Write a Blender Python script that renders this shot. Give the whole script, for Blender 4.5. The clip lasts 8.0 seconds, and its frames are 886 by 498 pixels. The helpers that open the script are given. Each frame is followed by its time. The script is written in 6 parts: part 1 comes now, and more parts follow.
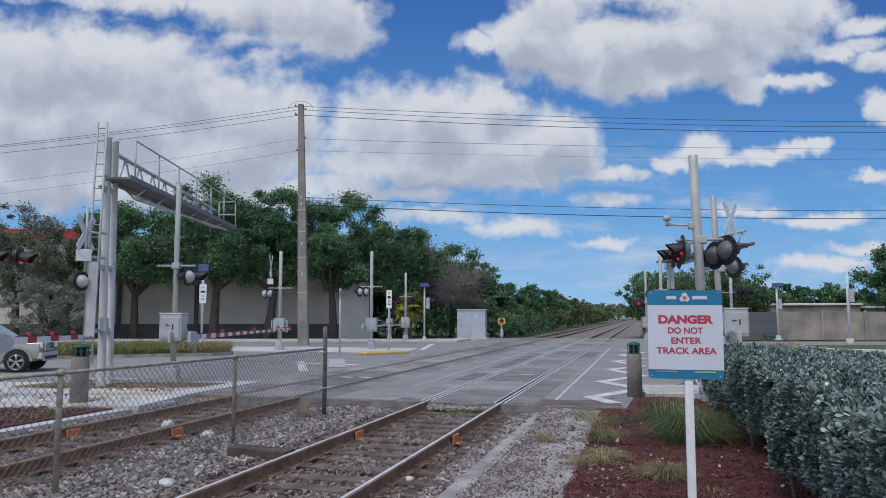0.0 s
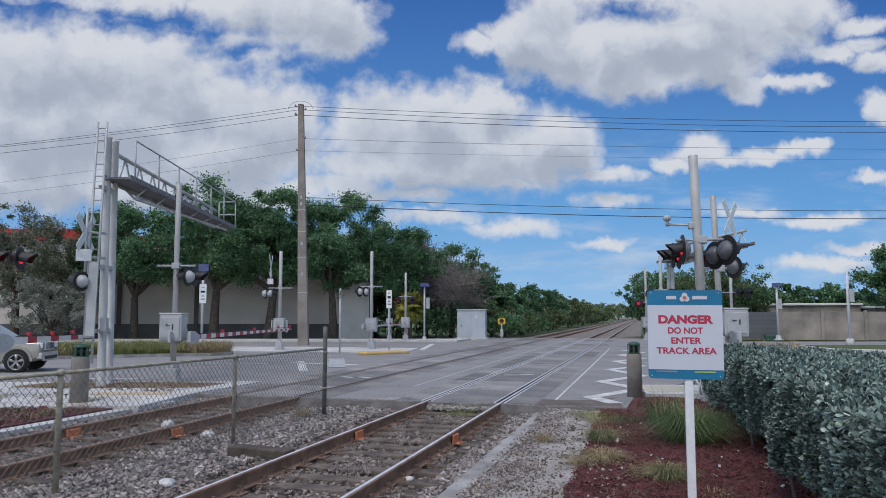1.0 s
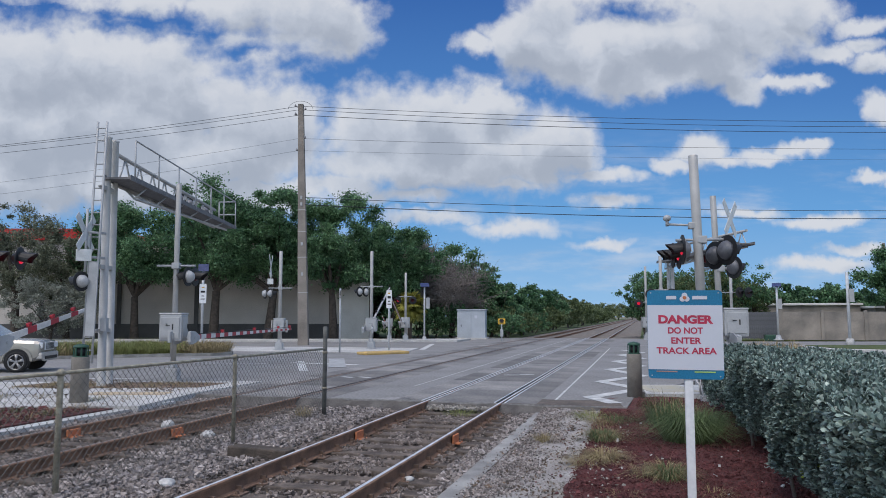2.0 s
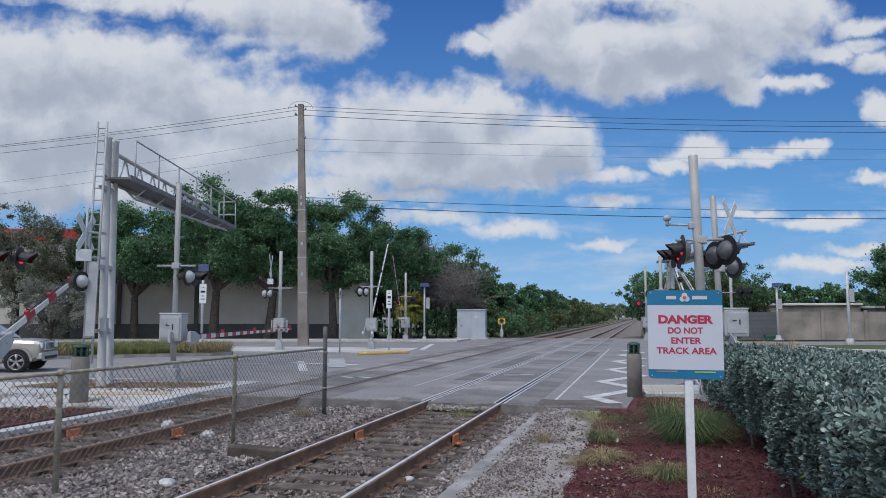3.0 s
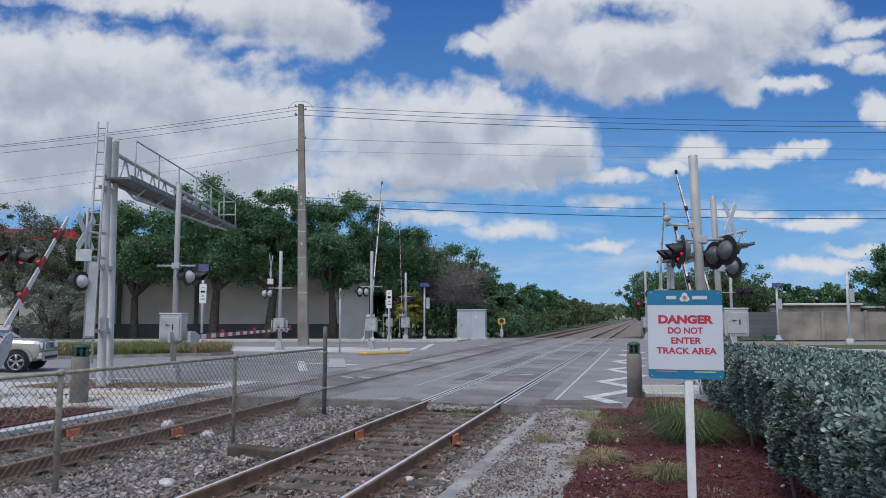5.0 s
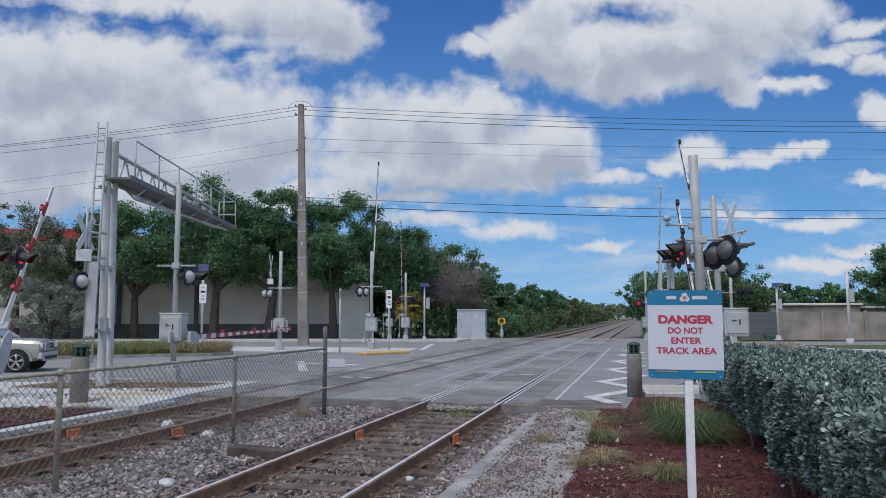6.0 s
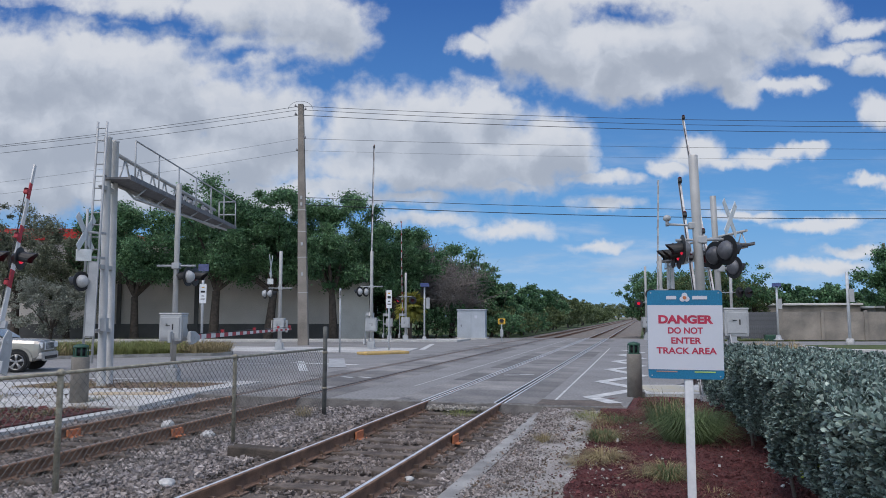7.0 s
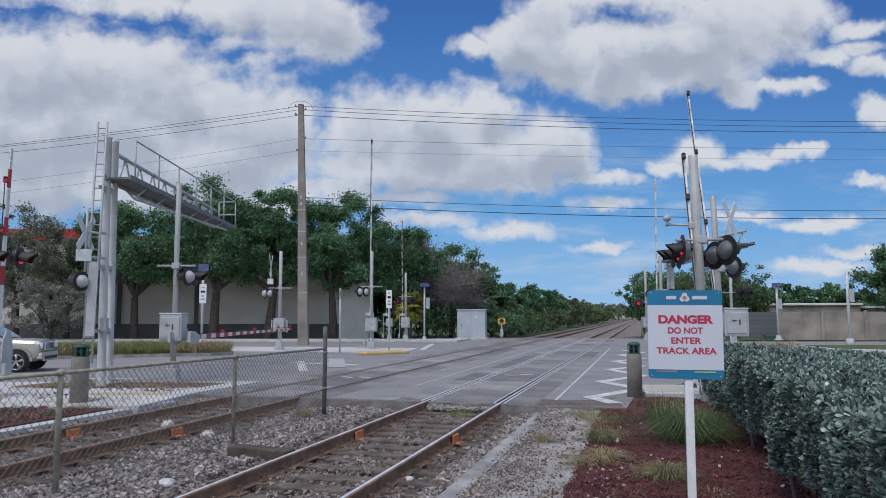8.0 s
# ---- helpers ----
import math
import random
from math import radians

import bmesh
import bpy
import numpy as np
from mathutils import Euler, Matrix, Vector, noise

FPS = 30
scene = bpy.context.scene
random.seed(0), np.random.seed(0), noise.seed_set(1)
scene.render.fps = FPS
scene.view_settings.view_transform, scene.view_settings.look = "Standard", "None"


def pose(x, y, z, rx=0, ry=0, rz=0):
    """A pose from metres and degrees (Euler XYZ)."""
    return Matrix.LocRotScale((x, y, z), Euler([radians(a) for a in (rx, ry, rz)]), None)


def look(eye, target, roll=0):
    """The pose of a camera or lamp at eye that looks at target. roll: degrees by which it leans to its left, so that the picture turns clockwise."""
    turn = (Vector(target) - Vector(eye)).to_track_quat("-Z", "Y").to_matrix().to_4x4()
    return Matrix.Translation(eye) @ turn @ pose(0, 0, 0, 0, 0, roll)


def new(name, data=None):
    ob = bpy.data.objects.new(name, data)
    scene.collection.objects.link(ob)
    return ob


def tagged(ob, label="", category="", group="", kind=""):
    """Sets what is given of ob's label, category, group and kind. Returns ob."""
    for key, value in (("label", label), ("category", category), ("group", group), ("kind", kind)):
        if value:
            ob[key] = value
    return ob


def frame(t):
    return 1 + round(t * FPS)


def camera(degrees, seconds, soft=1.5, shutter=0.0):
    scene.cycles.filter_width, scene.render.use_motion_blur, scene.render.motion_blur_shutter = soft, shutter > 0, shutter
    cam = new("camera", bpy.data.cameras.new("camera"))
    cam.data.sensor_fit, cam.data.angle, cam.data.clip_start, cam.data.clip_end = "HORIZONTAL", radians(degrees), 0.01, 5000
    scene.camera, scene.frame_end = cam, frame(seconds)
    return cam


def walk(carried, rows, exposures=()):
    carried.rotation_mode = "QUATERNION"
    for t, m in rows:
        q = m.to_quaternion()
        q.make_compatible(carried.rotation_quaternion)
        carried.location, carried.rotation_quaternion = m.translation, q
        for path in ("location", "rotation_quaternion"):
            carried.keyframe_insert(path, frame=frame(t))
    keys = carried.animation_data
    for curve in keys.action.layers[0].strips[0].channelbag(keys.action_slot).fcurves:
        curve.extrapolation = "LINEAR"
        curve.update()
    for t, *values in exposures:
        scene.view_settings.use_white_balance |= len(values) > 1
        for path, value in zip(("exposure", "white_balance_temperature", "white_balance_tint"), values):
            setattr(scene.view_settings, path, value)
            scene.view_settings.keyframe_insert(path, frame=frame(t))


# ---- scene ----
cam = camera(62.5, 8.0, soft=0.92)
EYE = pose(0, 0, 1.70, 95.262, 0, 15.343)
walk(cam, [(0.0, EYE), (8.0, EYE)])

# ---- world and light ----
SUN_EL, SUN_AZ = radians(62), radians(258)      # azimuth counted from +x, counter-clockwise
world = bpy.data.worlds.new("sky")
scene.world = world
world.use_nodes = True
wn, wl = world.node_tree.nodes, world.node_tree.links
sky = wn.new("ShaderNodeTexSky")
sky.sky_type = "NISHITA"
sky.sun_disc = False
sky.sun_elevation = SUN_EL
sky.sun_rotation = radians(90) - SUN_AZ
sky.dust_density = 2.0
wl.new(sky.outputs[0], wn["Background"].inputs[0])
wn["Background"].inputs[1].default_value = 0.205
sun = new("sun", bpy.data.lights.new("sun", "SUN"))
sun.data.energy = 1.0
sun.data.angle = radians(28)
sun.data.color = (1.0, 0.965, 0.92)
sun_dir = Vector((math.cos(SUN_EL) * math.cos(SUN_AZ), math.cos(SUN_EL) * math.sin(SUN_AZ), math.sin(SUN_EL)))
sun.matrix_basis = look(sun_dir * 200, (0, 0, 0))
scene.view_settings.exposure = 0.0

# ---- materials ----
MATS = {}


def mat(name, col, col2=None, rough=0.7, metal=0.0, scale=8.0, fine=90.0, bump=0.2, emit=None, spread=0.5, rand=0.0, spec=0.4, thin=0.0, grain=0.35):
    """A surface with two scales of variation: stains between two colours and a fine grain."""
    if name in MATS:
        return MATS[name]
    m = bpy.data.materials.new(name)
    m.use_nodes = True
    n, l = m.node_tree.nodes, m.node_tree.links
    b = n["Principled BSDF"]
    b.inputs["Roughness"].default_value = rough
    b.inputs["Metallic"].default_value = metal
    b.inputs["Specular IOR Level"].default_value = spec
    tc = n.new("ShaderNodeTexCoord")
    n1 = n.new("ShaderNodeTexNoise")
    n1.inputs["Scale"].default_value = scale
    n1.inputs["Detail"].default_value = 5
    n2 = n.new("ShaderNodeTexNoise")
    n2.inputs["Scale"].default_value = fine
    n2.inputs["Detail"].default_value = 3
    for x in (n1, n2):
        l.new(tc.outputs["Object"], x.inputs["Vector"])
    c2 = col2 or tuple(c * 0.72 for c in col)
    r = n.new("ShaderNodeValToRGB")
    r.color_ramp.elements[0].position = 0.5 - spread * 0.35
    r.color_ramp.elements[1].position = 0.5 + spread * 0.35
    r.color_ramp.elements[0].color = (*c2, 1)
    r.color_ramp.elements[1].color = (*col, 1)
    l.new(n1.outputs["Fac"], r.inputs[0])
    g = n.new("ShaderNodeMix")
    g.data_type, g.blend_type = "RGBA", "OVERLAY"
    g.inputs[0].default_value = grain
    l.new(r.outputs[0], g.inputs[6])
    l.new(n2.outputs["Fac"], g.inputs[7])
    out = g.outputs[2]
    if rand:
        geo = n.new("ShaderNodeNewGeometry")
        h = n.new("ShaderNodeHueSaturation")
        mr = n.new("ShaderNodeMapRange")
        mr.inputs["To Min"].default_value = 1 - rand
        mr.inputs["To Max"].default_value = 1 + rand
        l.new(geo.outputs["Random Per Island"], mr.inputs[0])
        l.new(mr.outputs[0], h.inputs["Value"])
        l.new(out, h.inputs["Color"])
        out = h.outputs[0]
    l.new(out, b.inputs["Base Color"])
    if bump:
        bp = n.new("ShaderNodeBump")
        bp.inputs["Strength"].default_value = bump
        bp.inputs["Distance"].default_value = 0.02
        l.new(n2.outputs["Fac"], bp.inputs["Height"])
        l.new(bp.outputs[0], b.inputs["Normal"])
    if emit:
        b.inputs["Emission Color"].default_value = (*emit[:3], 1)
        b.inputs["Emission Strength"].default_value = emit[3]
    if thin:
        tr = n.new("ShaderNodeBsdfTranslucent")
        l.new(out, tr.inputs["Color"])
        mx = n.new("ShaderNodeMixShader")
        mx.inputs[0].default_value = thin
        l.new(b.outputs[0], mx.inputs[1])
        l.new(tr.outputs[0], mx.inputs[2])
        l.new(mx.outputs[0], n["Material Output"].inputs[0])
    MATS[name] = m
    return m


ASPHALT = mat("worn_asphalt", (0.285, 0.278, 0.272), (0.18, 0.173, 0.167), 0.9, scale=0.55, fine=16, bump=0.3, spread=0.9, grain=0.6)
LIP = mat("crumbled_asphalt", (0.15, 0.138, 0.128), (0.07, 0.064, 0.06), 0.95, scale=3, fine=50, bump=0.8)
CONCRETE = mat("pale_concrete", (0.56, 0.55, 0.53), (0.40, 0.39, 0.375), 0.9, scale=0.8, fine=18, grain=0.55)
KERB = mat("kerb_concrete", (0.36, 0.35, 0.33), (0.19, 0.185, 0.177), 0.9, scale=2.2, fine=80)
DIRT = mat("sandy_ground", (0.30, 0.27, 0.22), (0.16, 0.15, 0.10), 1.0, scale=0.5, fine=40, bump=0.5)
LAWN = mat("lawn", (0.10, 0.125, 0.045), (0.06, 0.08, 0.028), 1.0, scale=1.0, fine=120, bump=0.6)
GRAVEL = mat("ballast_fines", (0.22, 0.20, 0.18), (0.11, 0.10, 0.09), 1.0, scale=6, fine=45, bump=1.0)
FARBED = mat("rusty_ballast", (0.23, 0.20, 0.175), (0.14, 0.12, 0.10), 1.0, scale=2, fine=20, bump=0.6)
LITTER = mat("brown_litter", (0.20, 0.145, 0.105), (0.11, 0.08, 0.06), 0.95, scale=9, fine=80, rand=0.6)
SHELL = mat("white_gravel", (0.43, 0.405, 0.385), (0.25, 0.225, 0.205), 1.0, scale=2.2, fine=55, bump=1.0, spread=0.6, grain=0.8)
GRIT = mat("shoulder_grit", (0.38, 0.35, 0.31), (0.20, 0.185, 0.165), 0.95, scale=4, fine=100, rand=0.5)
STONE = mat("ballast_stone", (0.37, 0.325, 0.30), (0.14, 0.12, 0.11), 0.9, scale=12, fine=120, rand=0.6)
MULCH = mat("red_mulch", (0.14, 0.045, 0.043), (0.075, 0.032, 0.03), 1.0, scale=5, fine=70, bump=1.0)
CHIP = mat("red_bark_chip", (0.14, 0.045, 0.045), (0.08, 0.031, 0.031), 0.95, scale=9, fine=90, rand=0.35)
WHITE_LINE = mat("road_paint_white", (0.66, 0.66, 0.64), (0.40, 0.40, 0.395), 0.8, scale=4, fine=60)
YELLOW = mat("kerb_paint_yellow", (0.55, 0.37, 0.13), (0.42, 0.30, 0.14), 0.85, scale=4, fine=60)
RUST = mat("rail_rust", (0.31, 0.18, 0.115), (0.175, 0.105, 0.072), 0.85, scale=5, fine=80, bump=0.4)
RAILTOP = mat("rail_head_steel", (0.86, 0.86, 0.86), (0.70, 0.69, 0.68), 0.42, metal=0.6, scale=5, fine=90, bump=0.02)
DULLRAIL = mat("rail_head_dull", (0.30, 0.26, 0.23), (0.20, 0.16, 0.14), 0.5, metal=0.7, scale=5, fine=90, bump=0.05)
ORANGE = mat("orange_marker", (0.64, 0.23, 0.10), (0.45, 0.16, 0.08), 0.8, scale=14)
TIE = mat("weathered_tie", (0.175, 0.142, 0.118), (0.065, 0.052, 0.044), 0.95, scale=6, fine=40, bump=0.8)
GALV = mat("galvanised_steel", (0.47, 0.465, 0.45), (0.37, 0.365, 0.355), 0.55, metal=0.15, scale=2.5, fine=40, bump=0.02, grain=0.12)
ALU = mat("aluminium_grey", (0.43, 0.44, 0.45), (0.33, 0.34, 0.35), 0.55, metal=0.15, scale=2.5, fine=40, bump=0.02, grain=0.12)
GRATE = mat("steel_grating", (0.20, 0.20, 0.205), (0.14, 0.14, 0.145), 0.7, metal=0.3, scale=8, fine=60, bump=0.3)
FENCE_METAL = mat("old_fence_tube", (0.42, 0.385, 0.30), (0.25, 0.225, 0.17), 0.7, metal=0.2, scale=9, fine=60, bump=0.2)
WIRE = mat("fence_wire", (0.17, 0.165, 0.155), None, 0.7, metal=0.3, bump=0)
CABLE = mat("overhead_cable", (0.03, 0.035, 0.045), None, 0.7, bump=0)
BLACK = mat("black_paint", (0.018, 0.018, 0.02), None, 0.5, bump=0.05)
DARK = mat("tyre_rubber_gap_shade", (0.022, 0.022, 0.023), None, 0.85, bump=0.1)
WHITE = mat("white_enamel", (0.74, 0.75, 0.76), (0.66, 0.67, 0.68), 0.45, scale=6, fine=40, bump=0.02)
REFW = mat("arm_white", (0.68, 0.67, 0.66), (0.58, 0.57, 0.56), 0.5, scale=9, bump=0.02)
REFR = mat("arm_red", (0.42, 0.028, 0.045), (0.33, 0.03, 0.04), 0.5, scale=9, bump=0.02)
ARMBACK = mat("arm_back_grey", (0.50, 0.48, 0.47), (0.42, 0.38, 0.37), 0.55, scale=5, bump=0.02)
LENS_OFF = mat("lens_grey", (0.23, 0.22, 0.23), (0.17, 0.16, 0.17), 0.35, bump=0)
LENS_BACK = mat("lamp_back_grey", (0.22, 0.22, 0.23), (0.17, 0.17, 0.18), 0.5, metal=0.2, bump=0.02)
LENS_PALE = mat("lamp_back_pale", (0.42, 0.43, 0.44), (0.34, 0.35, 0.36), 0.55, metal=0.1, bump=0.02)
LENS_MID = mat("lamp_back_mid", (0.13, 0.135, 0.15), (0.09, 0.095, 0.11), 0.5, metal=0.1, bump=0.02)
LENS_DIM = mat("lens_red_dim", (0.10, 0.006, 0.01), None, 0.3, bump=0)
LENS_ON = mat("lens_red_lit", (0.5, 0.01, 0.03), None, 0.3, bump=0, emit=(1.0, 0.02, 0.07, 0.6))
BOLLARD = mat("bollard_concrete", (0.24, 0.22, 0.19), (0.17, 0.155, 0.135), 0.9, scale=4, fine=60)
GREEN = mat("green_enamel", (0.03, 0.09, 0.06), (0.02, 0.06, 0.04), 0.5, scale=9)
POLEWOOD = mat("pole_concrete", (0.28, 0.25, 0.22), (0.18, 0.16, 0.14), 0.9, scale=1.2, fine=30)
TEAL = mat("sign_teal", (0.012, 0.17, 0.32), (0.01, 0.15, 0.28), 0.4, scale=4, bump=0)
SIGNW = mat("sign_white", (0.56, 0.585, 0.645), (0.53, 0.555, 0.61), 0.45, scale=3, bump=0.0, grain=0.05)
SIGNR = mat("sign_red", (0.50, 0.035, 0.085), None, 0.5, bump=0)
WALLB = mat("stucco_beige", (0.50, 0.47, 0.44), (0.42, 0.395, 0.37), 0.95, scale=0.5, fine=20)
WALLD = mat("stucco_dark", (0.10, 0.10, 0.10), (0.07, 0.07, 0.07), 0.9, scale=0.7, fine=20)
WALLC = mat("stucco_pale", (0.72, 0.71, 0.68), (0.62, 0.61, 0.58), 0.9, scale=0.8, fine=20)
REDBAND = mat("red_fascia", (0.52, 0.035, 0.03), (0.42, 0.035, 0.03), 0.6, scale=0.5, bump=0.02)
SITEWALL = mat("site_wall", (0.32, 0.285, 0.245), (0.15, 0.14, 0.128), 0.95, scale=0.6, fine=25)
BARK = mat("bark", (0.10, 0.08, 0.065), (0.05, 0.042, 0.035), 0.95, scale=6, fine=40, bump=0.8)
LEAF = mat("oak_leaf", (0.16, 0.28, 0.135), (0.055, 0.13, 0.062), 0.5, scale=0.5, fine=4, bump=0, rand=0.6, thin=0.42)
LEAF2 = mat("olive_leaf", (0.165, 0.21, 0.09), (0.09, 0.125, 0.055), 0.6, scale=0.6, fine=5, bump=0, rand=0.45, thin=0.4)
# leaf colour for distant trees, paled to paint in the haze
LEAF3 = mat("hazy_far_leaf", (0.235, 0.28, 0.15), (0.13, 0.17, 0.085), 0.7, scale=0.3, fine=3, bump=0, rand=0.4, thin=0.4)
GREYLEAF = mat("grey_green_leaf", (0.30, 0.315, 0.265), (0.18, 0.195, 0.16), 0.7, scale=0.6, fine=5, bump=0, rand=0.4, thin=0.3)
GREYOLIVE = mat("grey_olive_leaf", (0.225, 0.245, 0.17), (0.12, 0.135, 0.09), 0.7, scale=0.6, fine=5, bump=0, rand=0.45, thin=0.35)
TWIG = mat("bare_twig", (0.26, 0.23, 0.21), (0.17, 0.15, 0.14), 0.9, scale=2, bump=0)
HEDGE = mat("hedge_leaf", (0.26, 0.335, 0.29), (0.085, 0.125, 0.105), 0.33, scale=3, fine=14, bump=0, rand=0.7, thin=0.08)
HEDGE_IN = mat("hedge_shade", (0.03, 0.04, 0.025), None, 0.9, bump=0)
GRASSM = mat("grass_blade", (0.31, 0.33, 0.125), (0.19, 0.215, 0.075), 0.7, scale=2, bump=0, rand=0.4, thin=0.3)
TUFT = mat("tuft_blade", (0.155, 0.215, 0.09), (0.085, 0.125, 0.055), 0.7, scale=2, bump=0, rand=0.4, thin=0.3)
STRAW = mat("straw_blade", (0.36, 0.29, 0.16), (0.24, 0.19, 0.10), 0.8, scale=2, bump=0, rand=0.4)
PALML = mat("palm_leaf", (0.42, 0.40, 0.09), (0.26, 0.26, 0.07), 0.6, scale=2, bump=0, rand=0.3, thin=0.35)
SILVER = mat("silver_car_paint", (0.37, 0.36, 0.335), (0.34, 0.33, 0.31), 0.24, metal=0.55, scale=2, bump=0)
# blue base colour carries the sky's reflection in the car windows
GLASS = mat("car_glass", (0.10, 0.17, 0.23), None, 0.06, bump=0, spec=0.8)
CLEAR = mat("headlight_glass", (0.7, 0.72, 0.74), None, 0.12, bump=0, spec=0.7)
ALLOY = mat("wheel_alloy", (0.42, 0.42, 0.43), None, 0.35, metal=0.7, bump=0)
SHEDM = mat("shed_steel", (0.44, 0.48, 0.53), (0.38, 0.415, 0.46), 0.5, metal=0.1, scale=1.5, fine=30, bump=0.05)
SOLAR = mat("solar_cell", (0.05, 0.065, 0.16), (0.035, 0.045, 0.11), 0.2, bump=0)
LABELY = mat("label_yellow", (0.70, 0.42, 0.05), None, 0.6, bump=0)
CROSSW = mat("crossbuck_white", (0.62, 0.64, 0.64), (0.50, 0.52, 0.52), 0.5, scale=6, bump=0.02)

# ---- mesh helpers ----


def box(bm, c, s, rz=0.0, m=0, bev=0.0, tilt=None):
    mx = Matrix.Translation(c) @ (tilt or Matrix.Rotation(rz, 4, "Z")) @ Matrix.Diagonal((*s, 1))
    r = bmesh.ops.create_cube(bm, size=1, matrix=mx)
    fs = {f for v in r["verts"] for f in v.link_faces}
    for f in fs:
        f.material_index = m
    if bev:
        es = list({e for f in fs for e in f.edges})
        bmesh.ops.bevel(bm, geom=es, offset=bev, segments=2, affect="EDGES", profile=0.5, material=-1)


def tube(bm, a, b, r0, r1=None, seg=10, m=0, cap=True):
    a, b = Vector(a), Vector(b)
    r1 = r0 if r1 is None else r1
    q = (b - a).to_track_quat("Z", "Y").to_matrix()
    rings = []
    for p, r in ((a, r0), (b, r1)):
        rings.append([bm.verts.new(p + q @ Vector((r * math.cos(k * 2 * math.pi / seg), r * math.sin(k * 2 * math.pi / seg), 0))) for k in range(seg)])
    for k in range(seg):
        f = bm.faces.new((rings[0][k], rings[0][(k + 1) % seg], rings[1][(k + 1) % seg], rings[1][k]))
        f.material_index, f.smooth = m, True
    if cap:
        for ring in (rings[0][::-1], rings[1]):
            f = bm.faces.new(ring)
            f.material_index = m


def lathe(bm, origin, axis, prof, seg=20, m=0):
    """A turned form: prof is (distance along the axis, radius)."""
    origin = Vector(origin)
    q = Vector(axis).to_track_quat("Z", "Y").to_matrix()
    rings = []
    for d, r in prof:
        rings.append([bm.verts.new(origin + q @ Vector((r * math.cos(k * 2 * math.pi / seg), r * math.sin(k * 2 * math.pi / seg), d))) for k in range(seg)])
    for i in range(len(rings) - 1):
        for k in range(seg):
            f = bm.faces.new((rings[i][k], rings[i][(k + 1) % seg], rings[i + 1][(k + 1) % seg], rings[i + 1][k]))
            f.material_index, f.smooth = m, True
    for ring in (rings[0][::-1], rings[-1]):
        f = bm.faces.new(ring)
        f.material_index = m


def prism(bm, pts, z0, z1, m=0):
    """An upright prism over a plan outline."""
    lo = [bm.verts.new((x, y, z0)) for x, y in pts]
    hi = [bm.verts.new((x, y, z1)) for x, y in pts]
    n = len(pts)
    fs = [bm.faces.new(hi), bm.faces.new(lo[::-1])]
    for k in range(n):
        fs.append(bm.faces.new((lo[k], lo[(k + 1) % n], hi[(k + 1) % n], hi[k])))
    for f in fs:
        f.material_index = m


def finish(name, bm, mats):
    bmesh.ops.recalc_face_normals(bm, faces=bm.faces)
    me = bpy.data.meshes.new(name)
    bm.to_mesh(me)
    bm.free()
    for m in (mats if isinstance(mats, (list, tuple)) else [mats]):
        me.materials.append(m)
    return me


def part(name, bm, mats, parent, label="", at=None):
    ob = new(name, finish(name, bm, mats))
    ob.parent = parent
    if at is not None:
        ob.matrix_basis = at
    return tagged(ob, label)


def solo(name, bm, mats, label, category, kind="", group="", at=None):
    ob = new(name, finish(name, bm, mats))
    if at is not None:
        ob.matrix_basis = at
    return tagged(ob, label, category, group, kind)


def thing(name, x, y, z, rz, label, category, group="", kind=""):
    ob = new(name)
    ob.empty_display_size = 0.2
    ob.matrix_basis = pose(x, y, z, 0, 0, rz)
    return tagged(ob, label, category, group, kind)


def mesh_np(name, verts, k, mats):
    """A mesh of polygons with k corners each, vertices in order."""
    me = bpy.data.meshes.new(name)
    nv = len(verts)
    nf = nv // k
    me.vertices.add(nv)
    me.vertices.foreach_set("co", np.asarray(verts, dtype=np.float32).ravel())
    me.loops.add(nv)
    me.loops.foreach_set("vertex_index", np.arange(nv, dtype=np.int32))
    me.polygons.add(nf)
    me.polygons.foreach_set("loop_start", np.arange(0, nv, k, dtype=np.int32))
    me.update(calc_edges=True)
    for m in (mats if isinstance(mats, (list, tuple)) else [mats]):
        me.materials.append(m)
    return me


def leaves(rng, centres, length, width, flat=0.0, droop=0.0):
    """Leaf-shaped quads at the centres with free turns; flat pulls them level."""
    n = len(centres)
    d = rng.normal(size=(n, 3))
    d[:, 2] = d[:, 2] * (1 - flat) - droop
    d /= np.linalg.norm(d, axis=1, keepdims=True) + 1e-9
    u = rng.normal(size=(n, 3))
    u[:, 2] *= 1 - flat
    s = np.cross(d, u)
    s /= np.linalg.norm(s, axis=1, keepdims=True) + 1e-9
    k = rng.uniform(0.6, 1.3, size=(n, 1))
    L, Wd = d * length * k * 0.5, s * width * k * 0.5
    v = np.stack([centres - L, centres + Wd - 0.1 * L, centres + L, centres - Wd - 0.1 * L], axis=1)
    return v.reshape(-1, 3)

